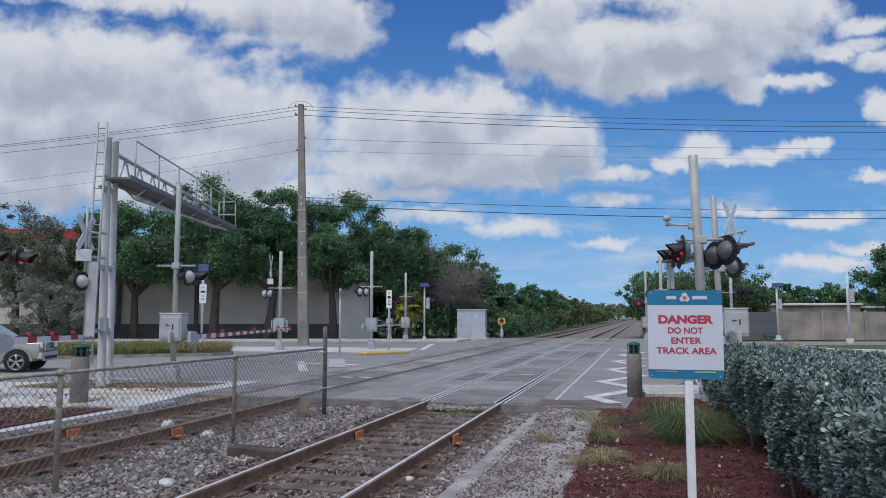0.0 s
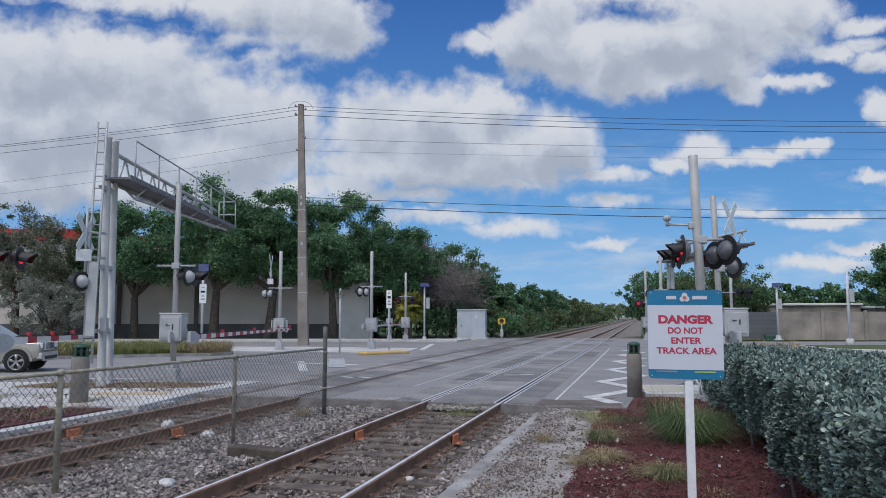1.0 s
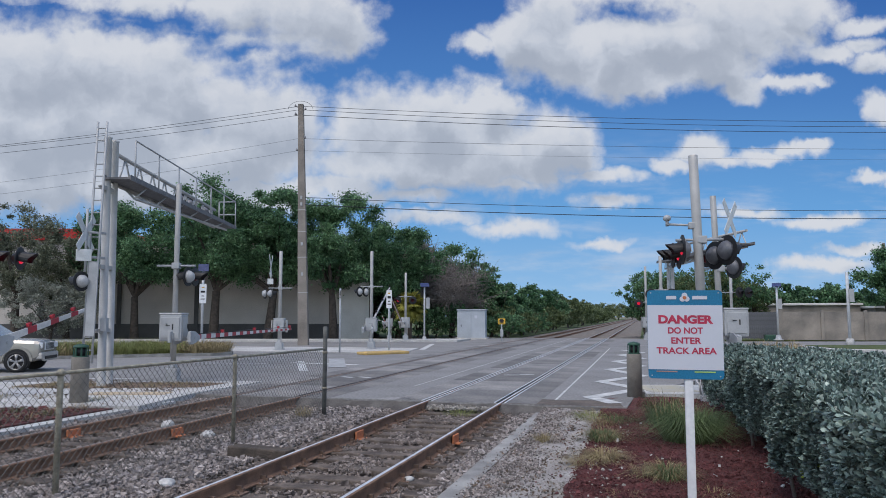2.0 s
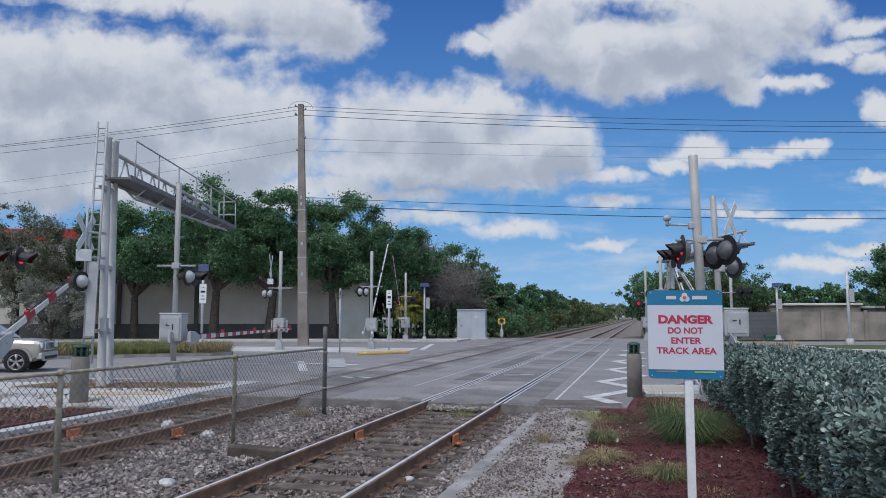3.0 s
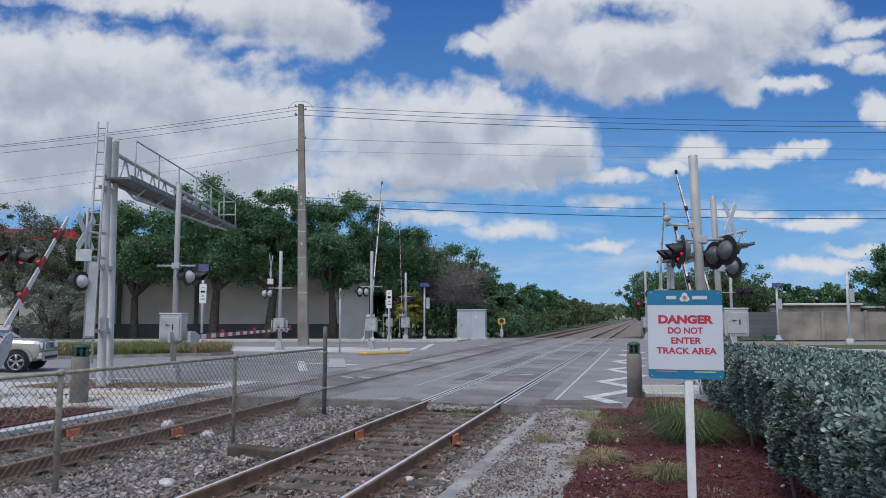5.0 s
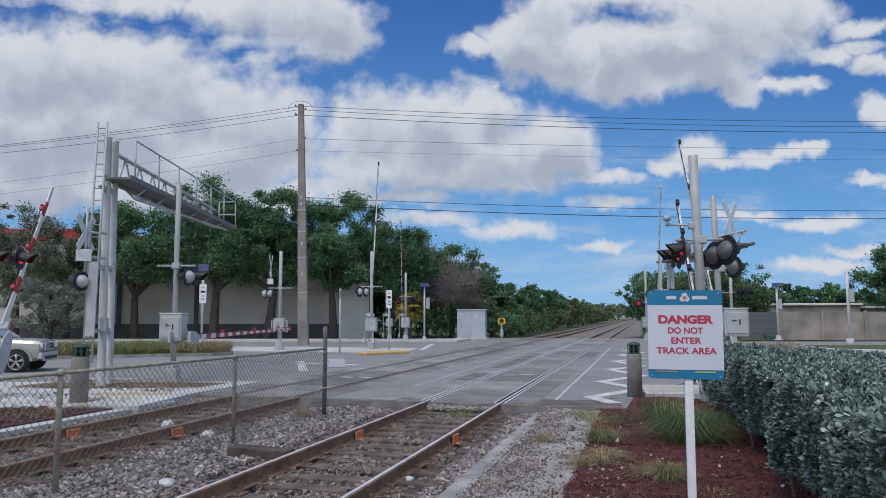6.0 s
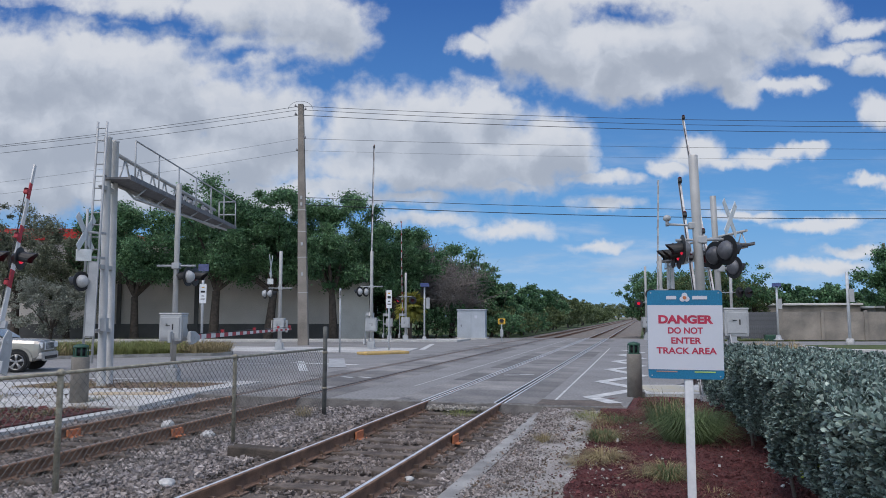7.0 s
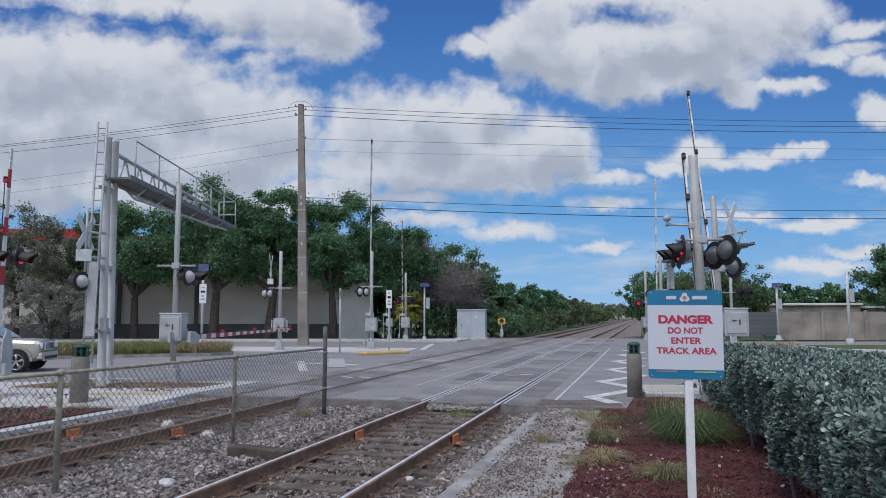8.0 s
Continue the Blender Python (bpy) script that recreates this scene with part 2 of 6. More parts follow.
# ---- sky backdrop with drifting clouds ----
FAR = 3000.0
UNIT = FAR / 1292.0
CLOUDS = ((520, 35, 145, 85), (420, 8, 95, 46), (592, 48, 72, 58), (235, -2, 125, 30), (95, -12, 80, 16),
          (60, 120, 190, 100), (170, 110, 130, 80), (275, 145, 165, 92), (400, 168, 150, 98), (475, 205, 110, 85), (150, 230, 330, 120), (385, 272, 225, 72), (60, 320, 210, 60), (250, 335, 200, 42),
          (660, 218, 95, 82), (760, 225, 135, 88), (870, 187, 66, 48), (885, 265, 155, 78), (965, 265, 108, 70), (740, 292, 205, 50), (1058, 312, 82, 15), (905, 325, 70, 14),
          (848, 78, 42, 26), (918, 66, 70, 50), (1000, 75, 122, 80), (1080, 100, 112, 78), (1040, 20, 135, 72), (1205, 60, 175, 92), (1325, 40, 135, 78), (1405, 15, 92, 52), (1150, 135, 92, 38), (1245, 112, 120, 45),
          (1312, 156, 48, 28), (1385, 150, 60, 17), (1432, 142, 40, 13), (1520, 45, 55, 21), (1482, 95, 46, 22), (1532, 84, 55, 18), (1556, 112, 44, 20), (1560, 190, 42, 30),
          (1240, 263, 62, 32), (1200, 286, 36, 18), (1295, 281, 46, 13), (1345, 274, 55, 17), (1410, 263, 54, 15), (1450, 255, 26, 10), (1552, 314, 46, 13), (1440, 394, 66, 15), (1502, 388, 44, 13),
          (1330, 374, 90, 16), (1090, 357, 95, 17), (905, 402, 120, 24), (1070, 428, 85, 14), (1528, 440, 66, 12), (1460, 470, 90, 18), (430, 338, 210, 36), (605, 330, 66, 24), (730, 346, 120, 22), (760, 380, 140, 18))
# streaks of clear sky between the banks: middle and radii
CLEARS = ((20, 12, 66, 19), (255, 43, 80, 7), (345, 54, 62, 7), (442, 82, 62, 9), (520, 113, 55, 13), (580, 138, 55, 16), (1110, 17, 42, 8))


def sky_material():
    m = bpy.data.materials.new("cloudy_sky")
    m.use_nodes = True
    n, l = m.node_tree.nodes, m.node_tree.links
    n.clear()

    def math_(op, a, b=None, clamp=False):
        x = n.new("ShaderNodeMath")
        x.operation, x.use_clamp = op, clamp
        for i, v in enumerate((a, b)):
            if v is None:
                continue
            if isinstance(v, (int, float)):
                x.inputs[i].default_value = v
            else:
                l.new(v, x.inputs[i])
        return x.outputs[0]

    tc = n.new("ShaderNodeTexCoord")

    def noise_at(vec, scale, detail, rough=0.55):
        x = n.new("ShaderNodeTexNoise")
        x.inputs["Scale"].default_value, x.inputs["Detail"].default_value, x.inputs["Roughness"].default_value = scale, detail, rough
        l.new(vec, x.inputs["Vector"])
        return x

    def vec(op, a, b):
        x = n.new("ShaderNodeVectorMath")
        x.operation = op
        for i, v in enumerate((a, b)):
            if isinstance(v, tuple):
                x.inputs[i].default_value = v
            else:
                l.new(v, x.inputs[i])
        return x

    p0 = tc.outputs["Object"]
    warp1 = noise_at(p0, 0.011 / UNIT, 6)
    w = vec("SUBTRACT", warp1.outputs["Color"], (0.5, 0.5, 0.5)).outputs[0]
    w = vec("MULTIPLY", w, (84 * UNIT, 62 * UNIT, 0)).outputs[0]
    w2 = vec("SUBTRACT", noise_at(p0, 0.038 / UNIT, 6).outputs["Color"], (0.5, 0.5, 0.5)).outputs[0]
    w2 = vec("MULTIPLY", w2, (26 * UNIT, 20 * UNIT, 0)).outputs[0]
    p = vec("ADD", vec("ADD", p0, w).outputs[0], w2).outputs[0]

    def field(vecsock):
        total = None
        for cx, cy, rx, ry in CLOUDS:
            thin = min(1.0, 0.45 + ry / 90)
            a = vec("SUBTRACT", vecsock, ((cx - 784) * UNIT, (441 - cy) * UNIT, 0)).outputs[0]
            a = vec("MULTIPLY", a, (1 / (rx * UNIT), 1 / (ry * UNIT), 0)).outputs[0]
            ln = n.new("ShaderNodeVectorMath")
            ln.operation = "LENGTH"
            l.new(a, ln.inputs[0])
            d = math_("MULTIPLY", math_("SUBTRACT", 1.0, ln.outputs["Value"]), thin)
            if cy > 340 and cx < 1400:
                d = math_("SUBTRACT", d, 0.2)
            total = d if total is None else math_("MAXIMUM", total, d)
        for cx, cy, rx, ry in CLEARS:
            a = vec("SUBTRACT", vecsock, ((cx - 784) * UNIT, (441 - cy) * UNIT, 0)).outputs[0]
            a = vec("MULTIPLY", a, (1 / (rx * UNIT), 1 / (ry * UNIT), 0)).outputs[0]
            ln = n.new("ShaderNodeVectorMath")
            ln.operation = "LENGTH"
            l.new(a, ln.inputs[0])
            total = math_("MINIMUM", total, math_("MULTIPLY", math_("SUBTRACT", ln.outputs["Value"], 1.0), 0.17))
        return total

    sep = n.new("ShaderNodeSeparateXYZ")
    l.new(p0, sep.inputs[0])
    up = n.new("ShaderNodeMapRange")
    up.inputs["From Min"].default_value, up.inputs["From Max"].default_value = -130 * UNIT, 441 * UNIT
    l.new(sep.outputs["Y"], up.inputs[0])
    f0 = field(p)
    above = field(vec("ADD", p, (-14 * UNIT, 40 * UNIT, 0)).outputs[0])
    fine = noise_at(p0, 0.018 / UNIT, 9, 0.56).outputs["Fac"]
    dens = math_("ADD", f0, math_("MULTIPLY", math_("SUBTRACT", fine, 0.5), 1.05))
    mr = n.new("ShaderNodeMapRange")
    mr.interpolation_type = "SMOOTHSTEP"
    mr.inputs["From Min"].default_value, mr.inputs["From Max"].default_value = -0.22, 0.36
    l.new(dens, mr.inputs[0])
    # thin veils low over the horizon
    veil = noise_at(vec("MULTIPLY", p0, (0.35, 1.6, 1.0)).outputs[0], 0.012 / UNIT, 7, 0.6).outputs["Fac"]
    vm = n.new("ShaderNodeMapRange")
    vm.interpolation_type = "SMOOTHSTEP"
    vm.inputs["From Min"].default_value, vm.inputs["From Max"].default_value, vm.inputs["To Max"].default_value = 0.46, 0.74, 0.42
    l.new(veil, vm.inputs[0])
    low = n.new("ShaderNodeMapRange")
    low.inputs["From Min"].default_value, low.inputs["From Max"].default_value = 0.62, 0.38
    l.new(up.outputs[0], low.inputs[0])
    cover = math_("MAXIMUM", math_("MULTIPLY", mr.outputs[0], 0.96), math_("MULTIPLY", vm.outputs[0], low.outputs[0]))
    # undersides with cloud above them are greyer, sunlit tops white
    puff = noise_at(p, 0.0095 / UNIT, 7, 0.55).outputs["Fac"]
    shade = n.new("ShaderNodeMapRange")
    shade.interpolation_type = "SMOOTHSTEP"
    shade.inputs["From Min"].default_value, shade.inputs["From Max"].default_value = -0.20, 0.95
    l.new(math_("ADD", above, math_("MULTIPLY", math_("SUBTRACT", puff, 0.5), 2.0)), shade.inputs[0])
    cr = n.new("ShaderNodeValToRGB")
    cr.color_ramp.elements[0].color = (0.665, 0.69, 0.745, 1)
    cr.color_ramp.elements[1].color = (0.385, 0.43, 0.515, 1)
    cr.color_ramp.elements.new(0.5).color = (0.53, 0.575, 0.66, 1)
    l.new(shade.outputs[0], cr.inputs[0])
    blue = n.new("ShaderNodeValToRGB")
    e = blue.color_ramp.elements
    e[0].color, e[1].color = (0.32, 0.54, 0.80, 1), (0.045, 0.145, 0.43, 1)
    e.new(0.35).color = (0.14, 0.36, 0.70, 1)
    e.new(0.7).color = (0.075, 0.22, 0.54, 1)
    l.new(up.outputs[0], blue.inputs[0])
    mix = n.new("ShaderNodeMix")
    mix.data_type = "RGBA"
    l.new(cover, mix.inputs[0])
    l.new(blue.outputs[0], mix.inputs[6])
    l.new(cr.outputs[0], mix.inputs[7])
    em = n.new("ShaderNodeEmission")
    l.new(mix.outputs[2], em.inputs[0])
    out = n.new("ShaderNodeOutputMaterial")
    l.new(em.outputs[0], out.inputs[0])
    return m


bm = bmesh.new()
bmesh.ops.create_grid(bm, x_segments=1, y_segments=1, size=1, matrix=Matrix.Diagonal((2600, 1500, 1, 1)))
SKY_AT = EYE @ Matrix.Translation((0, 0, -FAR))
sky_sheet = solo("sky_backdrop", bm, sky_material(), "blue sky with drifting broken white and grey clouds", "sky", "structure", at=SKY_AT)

# ---- ground, street and crossing ----
SL = math.tan(radians(17))          # the street runs 17 degrees off square to the rails


def near_edge(x):
    return 16.4 + SL * (x + 12.5)


def far_edge(x):
    return 46.5 + SL * (x + 16)


bm = bmesh.new()
bmesh.ops.create_grid(bm, x_segments=2, y_segments=2, size=2500)
solo("ground", bm, DIRT, "flat sandy ground with thin dry grass", "ground", "structure", at=pose(0, 600, -0.24))

bm = bmesh.new()
prism(bm, [(-90, near_edge(-90)), (-9.6, near_edge(-9.6)), (-9.6, 14.35), (-0.35, 14.35), (-0.2, 17.0), (1.2, near_edge(1.2)), (70, near_edge(70)),
           (70, far_edge(70)), (1.0, far_edge(1)), (1.0, 58), (-12, 58), (-12, far_edge(-12)), (-90, far_edge(-90))], -0.22, -0.006)
solo("road", bm, ASPHALT, "worn grey asphalt street crossing two railway tracks", "road", "structure")

bm = bmesh.new()
prism(bm, [(-60, near_edge(-60) - 5.5), (-9.2, near_edge(-9.2) - 5.5), (-9.6, 14.3), (-9.6, near_edge(-9.6) - 0.02), (-60, near_edge(-60) - 0.02)], -0.23, 0.02)
solo("pavement", bm, CONCRETE, "pale concrete pavement beside the street", "pavement", "structure")
bm = bmesh.new()
prism(bm, [(-60, far_edge(-60) + 0.02), (-12.1, far_edge(-12.1) + 0.02), (-12.1, far_edge(-12.1) + 4), (-60, far_edge(-60) + 4)], -0.23, 0.1)
solo("pavement_far", bm, CONCRETE, "pale concrete pavement along the far kerb", "pavement", "structure")
bm = bmesh.new()
prism(bm, [(1.25, near_edge(1.25) - 0.02), (1.25, near_edge(1) - 3), (40, near_edge(40) - 3), (40, near_edge(40) - 0.02)], -0.23, 0.03)
solo("pavement_right", bm, CONCRETE, "pale concrete pavement beside a hedge", "pavement", "structure")

# rails: tops at zero height
RAIL = [(-0.07, -0.172), (0.07, -0.172), (0.07, -0.160), (0.012, -0.145), (0.010, -0.045), (0.036, -0.036), (0.036, -0.010), (0.021, 0.0), (-0.021, 0.0), (-0.036, -0.010), (-0.036, -0.036), (-0.010, -0.045), (-0.012, -0.145), (-0.07, -0.160)]
TRACKS = ((-4.28, -2.78), (-8.62, -7.12))


def rail(x, top):
    bm = bmesh.new()
    ys = [-6, 14.35, 58, 260, 900]
    rings = [[bm.verts.new((x + a, y, b + 0.002)) for a, b in RAIL] for y in ys]
    n = len(RAIL)
    for i in range(len(ys) - 1):
        for k in range(n):
            f = bm.faces.new((rings[i][k], rings[i + 1][k], rings[i + 1][(k + 1) % n], rings[i][(k + 1) % n]))
            f.material_index = 1 if k == 7 else 0
    bm.faces.new(rings[0]), bm.faces.new(rings[-1][::-1])
    return bm


track_objs = []
for i, (xa, xb) in enumerate(TRACKS):
    tr = thing("railway_track", 0.5 * (xa + xb), 0, 0, 0, "rusty steel rails on weathered wooden ties in ballast", "railway track", "tracks")
    track_objs.append(tr)
    for x in (xa, xb):
        part("rail", rail(x - 0.5 * (xa + xb), 0), [RUST, RAILTOP if i == 0 else DULLRAIL], tr, "brown rusty rail with a worn top")

# ---- crossing gates ----


def lamp_unit(parent, at, face, back, lens, size=0.26, hood=True):
    """A flashing-light unit: round backing disc, lens and hood, facing the angle face (degrees)."""
    a = radians(face)
    d = Vector((math.cos(a), math.sin(a), 0))
    p = Vector(at)
    bm = bmesh.new()
    lathe(bm, p, d, [(-0.015, size), (0.0, size), (0.004, size - 0.02), (0.005, 0.05)], 28, 0)
    lathe(bm, p - d * 0.012, -d, [(0, size * 0.66), (0.05, size * 0.62), (0.13, size * 0.42), (0.16, size * 0.15)], 24, 1)
    disc = part("signal_lamp", bm, [BLACK, back], parent, "round black backing disc")
    bm = bmesh.new()
    lathe(bm, p + d * 0.006, d, [(0, 0.115), (0.02, 0.105), (0.035, 0.06), (0.04, 0.01)], 20, 0)
    part("lens", bm, lens, disc, "red signal lens")
    if hood:
        bm = bmesh.new()
        s = Vector((-d.y, d.x, 0))
        rows = []
        for off, ln in ((0.145, 0.34), (0.135, 0.34)):
            row = []
            for k in range(13):
                t = radians(-25 + k * 230 / 12)
                q = p + s * off * math.cos(t) + Vector((0, 0, off * math.sin(t)))
                reach = ln * (0.55 + 0.45 * max(0, math.sin(t)))
                row.append((bm.verts.new(q + d * 0.005), bm.verts.new(q + d * reach - Vector((0, 0, 0.03)))))
            rows.append(row)
        for row in rows:
            for k in range(12):
                bm.faces.new((row[k][0], row[k + 1][0], row[k + 1][1], row[k][1]))
        for k in range(12):
            bm.faces.new((rows[0][k][1], rows[0][k + 1][1], rows[1][k + 1][1], rows[1][k][1]))
        part("hood", bm, BLACK, disc)
    return disc


def gate_arm(g, pivot, length, tall, stripes=0.41, lights=(), thick=0.028, plain=False, br=1.0, red=1.0, deep=1.0, first=0.0, fw=1.0):
    """The swinging arm with its counterweight, lying along +x; the pivot is its origin."""
    bm = bmesh.new()
    x, k, ring = 0.55 * br, 0, None
    corner = ((-thick / 2, -1), (thick / 2, -1), (thick / 2, 1), (-thick / 2, 1))
    while x < length - 0.02:
        e = min(x + (stripes if k % 2 == 0 else stripes * red) + (first if k == 0 else 0), length)
        if ring is None:
            ring = [bm.verts.new((x, b, c * tall / 2)) for b, c in corner]
            bm.faces.new(ring)
        h1 = tall * (1 - 0.45 * e / length)
        nxt = [bm.verts.new((e, b, c * h1 / 2)) for b, c in corner]
        for i in range(4):
            bm.faces.new((ring[i], ring[(i + 1) % 4], nxt[(i + 1) % 4], nxt[i])).material_index = k % 2
        x, k, ring = e, k + 1, nxt
    bm.faces.new(ring[::-1])
    arm = part("gate_arm", bm, [REFW, ARMBACK if plain else REFR], g, "pale back of the gate arm" if plain else "red and white striped gate arm", at=pivot)
    bm = bmesh.new()
    for s in (-0.20, 0.20):
        pts = [(0.75 * fw, 0.05), (0.75 * fw, -0.06), (0.2 * fw, -0.13), (-0.25, -0.16), (-0.72, -0.16), (-0.95, -0.02), (-0.95, 0.12), (-0.55, 0.18), (0.05, 0.16)]
        a = [bm.verts.new((px * br, s - 0.012, pz * (deep if pz < -0.05 else 1))) for px, pz in pts]
        b = [bm.verts.new((px * br, s + 0.012, pz * (deep if pz < -0.05 else 1))) for px, pz in pts]
        bm.faces.new(a), bm.faces.new(b[::-1])
        for i in range(len(pts)):
            j = (i + 1) % len(pts)
            bm.faces.new((a[i], b[i], b[j], a[j]))
    box(bm, (0.66 * br * max(fw, 0.8), 0, 0), (0.16, 0.44 * min(1, fw + 0.1), 0.09), bev=0.01)
    tube(bm, (0, -0.24, 0), (0, 0.24, 0), 0.05, seg=14)
    part("arm_bracket", bm, ALU, arm, "grey metal arm bracket")
    for s in (-0.255, 0.255):
        bm = bmesh.new()
        box(bm, (-0.80 * br, s, 0.03), (0.26, 0.08, 0.28), bev=0.015)
        part("counterweight", bm, ALU, arm, "cast counterweight")
    for lx in lights:
        bm = bmesh.new()
        box(bm, (lx, 0, tall * 0.5 + 0.045), (0.10, 0.09, 0.09), bev=0.01, m=0)
        lathe(bm, (lx + 0.05, 0, tall * 0.5 + 0.06), (1, 0, 0), [(0, 0.05), (0.03, 0.045), (0.04, 0.02)], 12, 1)
        part("arm_lamp", bm, [BLACK if plain else REFR, LENS_DIM], arm, "small arm lamp")
    if lights:
        bm = bmesh.new()
        for a, b in zip((0.8, *lights[:-1]), lights):
            tube(bm, (a, 0.03, tall * 0.5 + 0.01), (b, 0.03, tall * 0.5 + 0.03), 0.012, seg=6)
        part("lamp_cable", bm, BLACK, arm)
    return arm


def gate(x, y, az, height, length, mast_off=(0.0, 0.0), tall=0.11, r=0.07, lights=(), units=(), bar=None, zp=1.15, label="", stripes=0.41, case_off=(0.02, 0.0), big=1.0, arm_y=0.0, lean=(0.0, 0.0), foot=2.6, plain=False, case_z=0.0, br=1.0, red=1.0, deep=1.0, first=0.0, fw=1.0):
    """A level-crossing gate. Local +x is the way the arm points when lowered; the pivot stands over the origin."""
    g = thing("crossing_gate", x, y, 0, az, label, "railway gate", "crossing gates")
    mx, my = mast_off
    bm = bmesh.new()
    lathe(bm, (mx, my, 0.0), (lean[0], lean[1], 1), [(0.3, r), (height - 0.01, r), (height, r * 0.9)], 18)
    part("mast", bm, GALV, g, "round aluminium mast")
    bm = bmesh.new()
    wf_ = r * foot * 0.95
    box(bm, (mx, my, 0.0), (wf_ * 2.4, wf_ * 2.4, 0.08), bev=0.01)
    box(bm, (mx, my, 0.2), (wf_ * 1.8, wf_ * 1.8, 0.36), bev=0.03)
    lathe(bm, (mx, my, 0.36), (0, 0, 1), [(0, wf_ * 0.85), (0.10, r * 1.25), (0.18, r * 1.2), (0.19, r * 1.02)], 16)
    for sx in (-1, 1):
        for sy in (-1, 1):
            tube(bm, (mx + sx * wf_, my + sy * wf_, 0.03), (mx + sx * wf_, my + sy * wf_, 0.09), 0.02, seg=6)
    part("mast_base", bm, ALU, g, "cast mast base")
    bm = bmesh.new()
    cx, cy = mx + case_off[0], my + case_off[1]
    zc = zp + case_z
    box(bm, (cx, cy, zc + 0.10), (0.36 * big, 0.44 * big, 0.52 * big), bev=0.03)
    box(bm, (cx, cy, zc + 0.10 + 0.27 * big), (0.375 * big, 0.455 * big, 0.05), bev=0.02)
    for sx in (-1, 1):
        box(bm, (cx + sx * 0.19 * big, cy, zc + 0.10), (0.03, 0.36 * big, 0.40 * big), bev=0.01)
        tube(bm, (cx + sx * 0.19 * big, cy + 0.1, zc + 0.2), (cx + sx * (0.19 * big + 0.05), cy + 0.1, zc + 0.2), 0.03, seg=8)
    case = part("mechanism", bm, ALU, g, "grey gate mechanism case")
    for sy in (-1, 1):
        bm = bmesh.new()
        box(bm, (cx, cy + sy * 0.226 * big, zc + 0.10), (0.27 * big, 0.02, 0.40 * big), bev=0.006)
        part("case_door", bm, GALV, case, "hinged cover plate")
        bm = bmesh.new()
        box(bm, (cx + 0.1 * big, cy + sy * 0.245 * big, zc + 0.13), (0.03, 0.02, 0.12), bev=0.004)
        part("latch", bm, BLACK, case, "dark latch")
    for sx in (-1, 1):
        bm = bmesh.new()
        box(bm, (cx + sx * 0.208 * big, cy - 0.07, zc + 0.12), (0.012, 0.03, 0.14))
        part("latch", bm, BLACK, case, "dark latch")
        bm = bmesh.new()
        box(bm, (cx + sx * 0.208 * big, cy + 0.05, zc + 0.16), (0.012, 0.10, 0.014))
        part("seam", bm, BLACK, case, "dark cover seam")
    bm = bmesh.new()
    pts = [Vector((mx + 0.14, my + 0.12, zp - 0.15)), Vector((mx + 0.2, my + 0.14, zp - 0.5)), Vector((mx + 0.12, my + 0.12, 0.35)), Vector((mx + 0.1, my + 0.1, 0.1))]
    for a, b in zip(pts, pts[1:]):
        tube(bm, a, b, 0.022, seg=8)
    part("conduit", bm, GALV, g)
    if bar:
        bz, a0, half = bar
        a = radians(a0)
        s = Vector((-math.sin(a), math.cos(a), 0))
        bm = bmesh.new()
        tube(bm, Vector((mx, my, bz)) - s * half, Vector((mx, my, bz)) + s * half, 0.03, seg=10)
        box(bm, (mx, my, bz), (0.2, 0.2, 0.16), a, bev=0.02)
        part("lamp_crossarm", bm, ALU, g, "horizontal tube carrying signal lamps")
    for off, face, back, lens, size in units:
        lamp_unit(g, (mx + off[0], my + off[1], off[2]), face, back, lens, size)
    arm = gate_arm(g, Matrix.Translation((0, arm_y, zp)), length, tall, stripes, lights, thick=0.07 if plain else 0.028, plain=plain, br=br, red=red, deep=deep, first=first, fw=fw) if length else None
    return g, arm


def crossbuck(parent, at, face, size=1.2, wide=0.2):
    a = radians(face)
    for sgn in (-1, 1):
        bm = bmesh.new()
        mx = Matrix.Translation(at) @ Matrix.Rotation(a, 4, "Z") @ Matrix.Translation((0.012 * sgn, 0, 0)) @ Matrix.Rotation(sgn * radians(45), 4, "X") @ Matrix.Diagonal((0.012, size, wide, 1))
        bmesh.ops.create_cube(bm, size=1, matrix=mx)
        part("crossbuck_board", bm, CROSSW, parent, "white board of the crossbuck")

LBL = "aluminium crossing gate with a striped arm beside the tracks"
# local arrangement of lamps: (offset), facing, back material, lens material, radius
gate_a, arm_a = gate(-13.37, 12.66, 107.7, 5.0, 4.25, (-0.44, 0.42), tall=0.17, r=0.075, first=0.17, lights=(1.3, 2.4, 3.5), bar=(2.98, 0, 0.6),
                     units=(((-0.10, -1.10, 2.90), -86, BLACK, LENS_ON, 0.24), ((-0.29, -0.62, 2.92), -86, BLACK, LENS_ON, 0.24)), label=LBL, stripes=0.66, red=0.62, br=0.72, deep=1.5, fw=0.45)
gate_2, arm_2 = gate(-11.72, 16.41, 105.0, 5.15, 12.6, (-0.04, -0.05), tall=0.13, r=0.068, lights=(3.0, 6.6, 10.2, 12.3), bar=(3.0, 0, 0.5), case_off=(-0.10, -0.02), big=1.3, foot=2.6, arm_y=-0.36, case_z=0.16, br=0.5,
                     units=(((0.02, -0.30, 2.72), 80, LENS_PALE, LENS_DIM, 0.25), ((0.47, -0.34, 2.74), -95, LENS_BACK, LENS_DIM, 0.25)),
                     label="aluminium crossing gate with its long striped arm lowered", stripes=0.41)
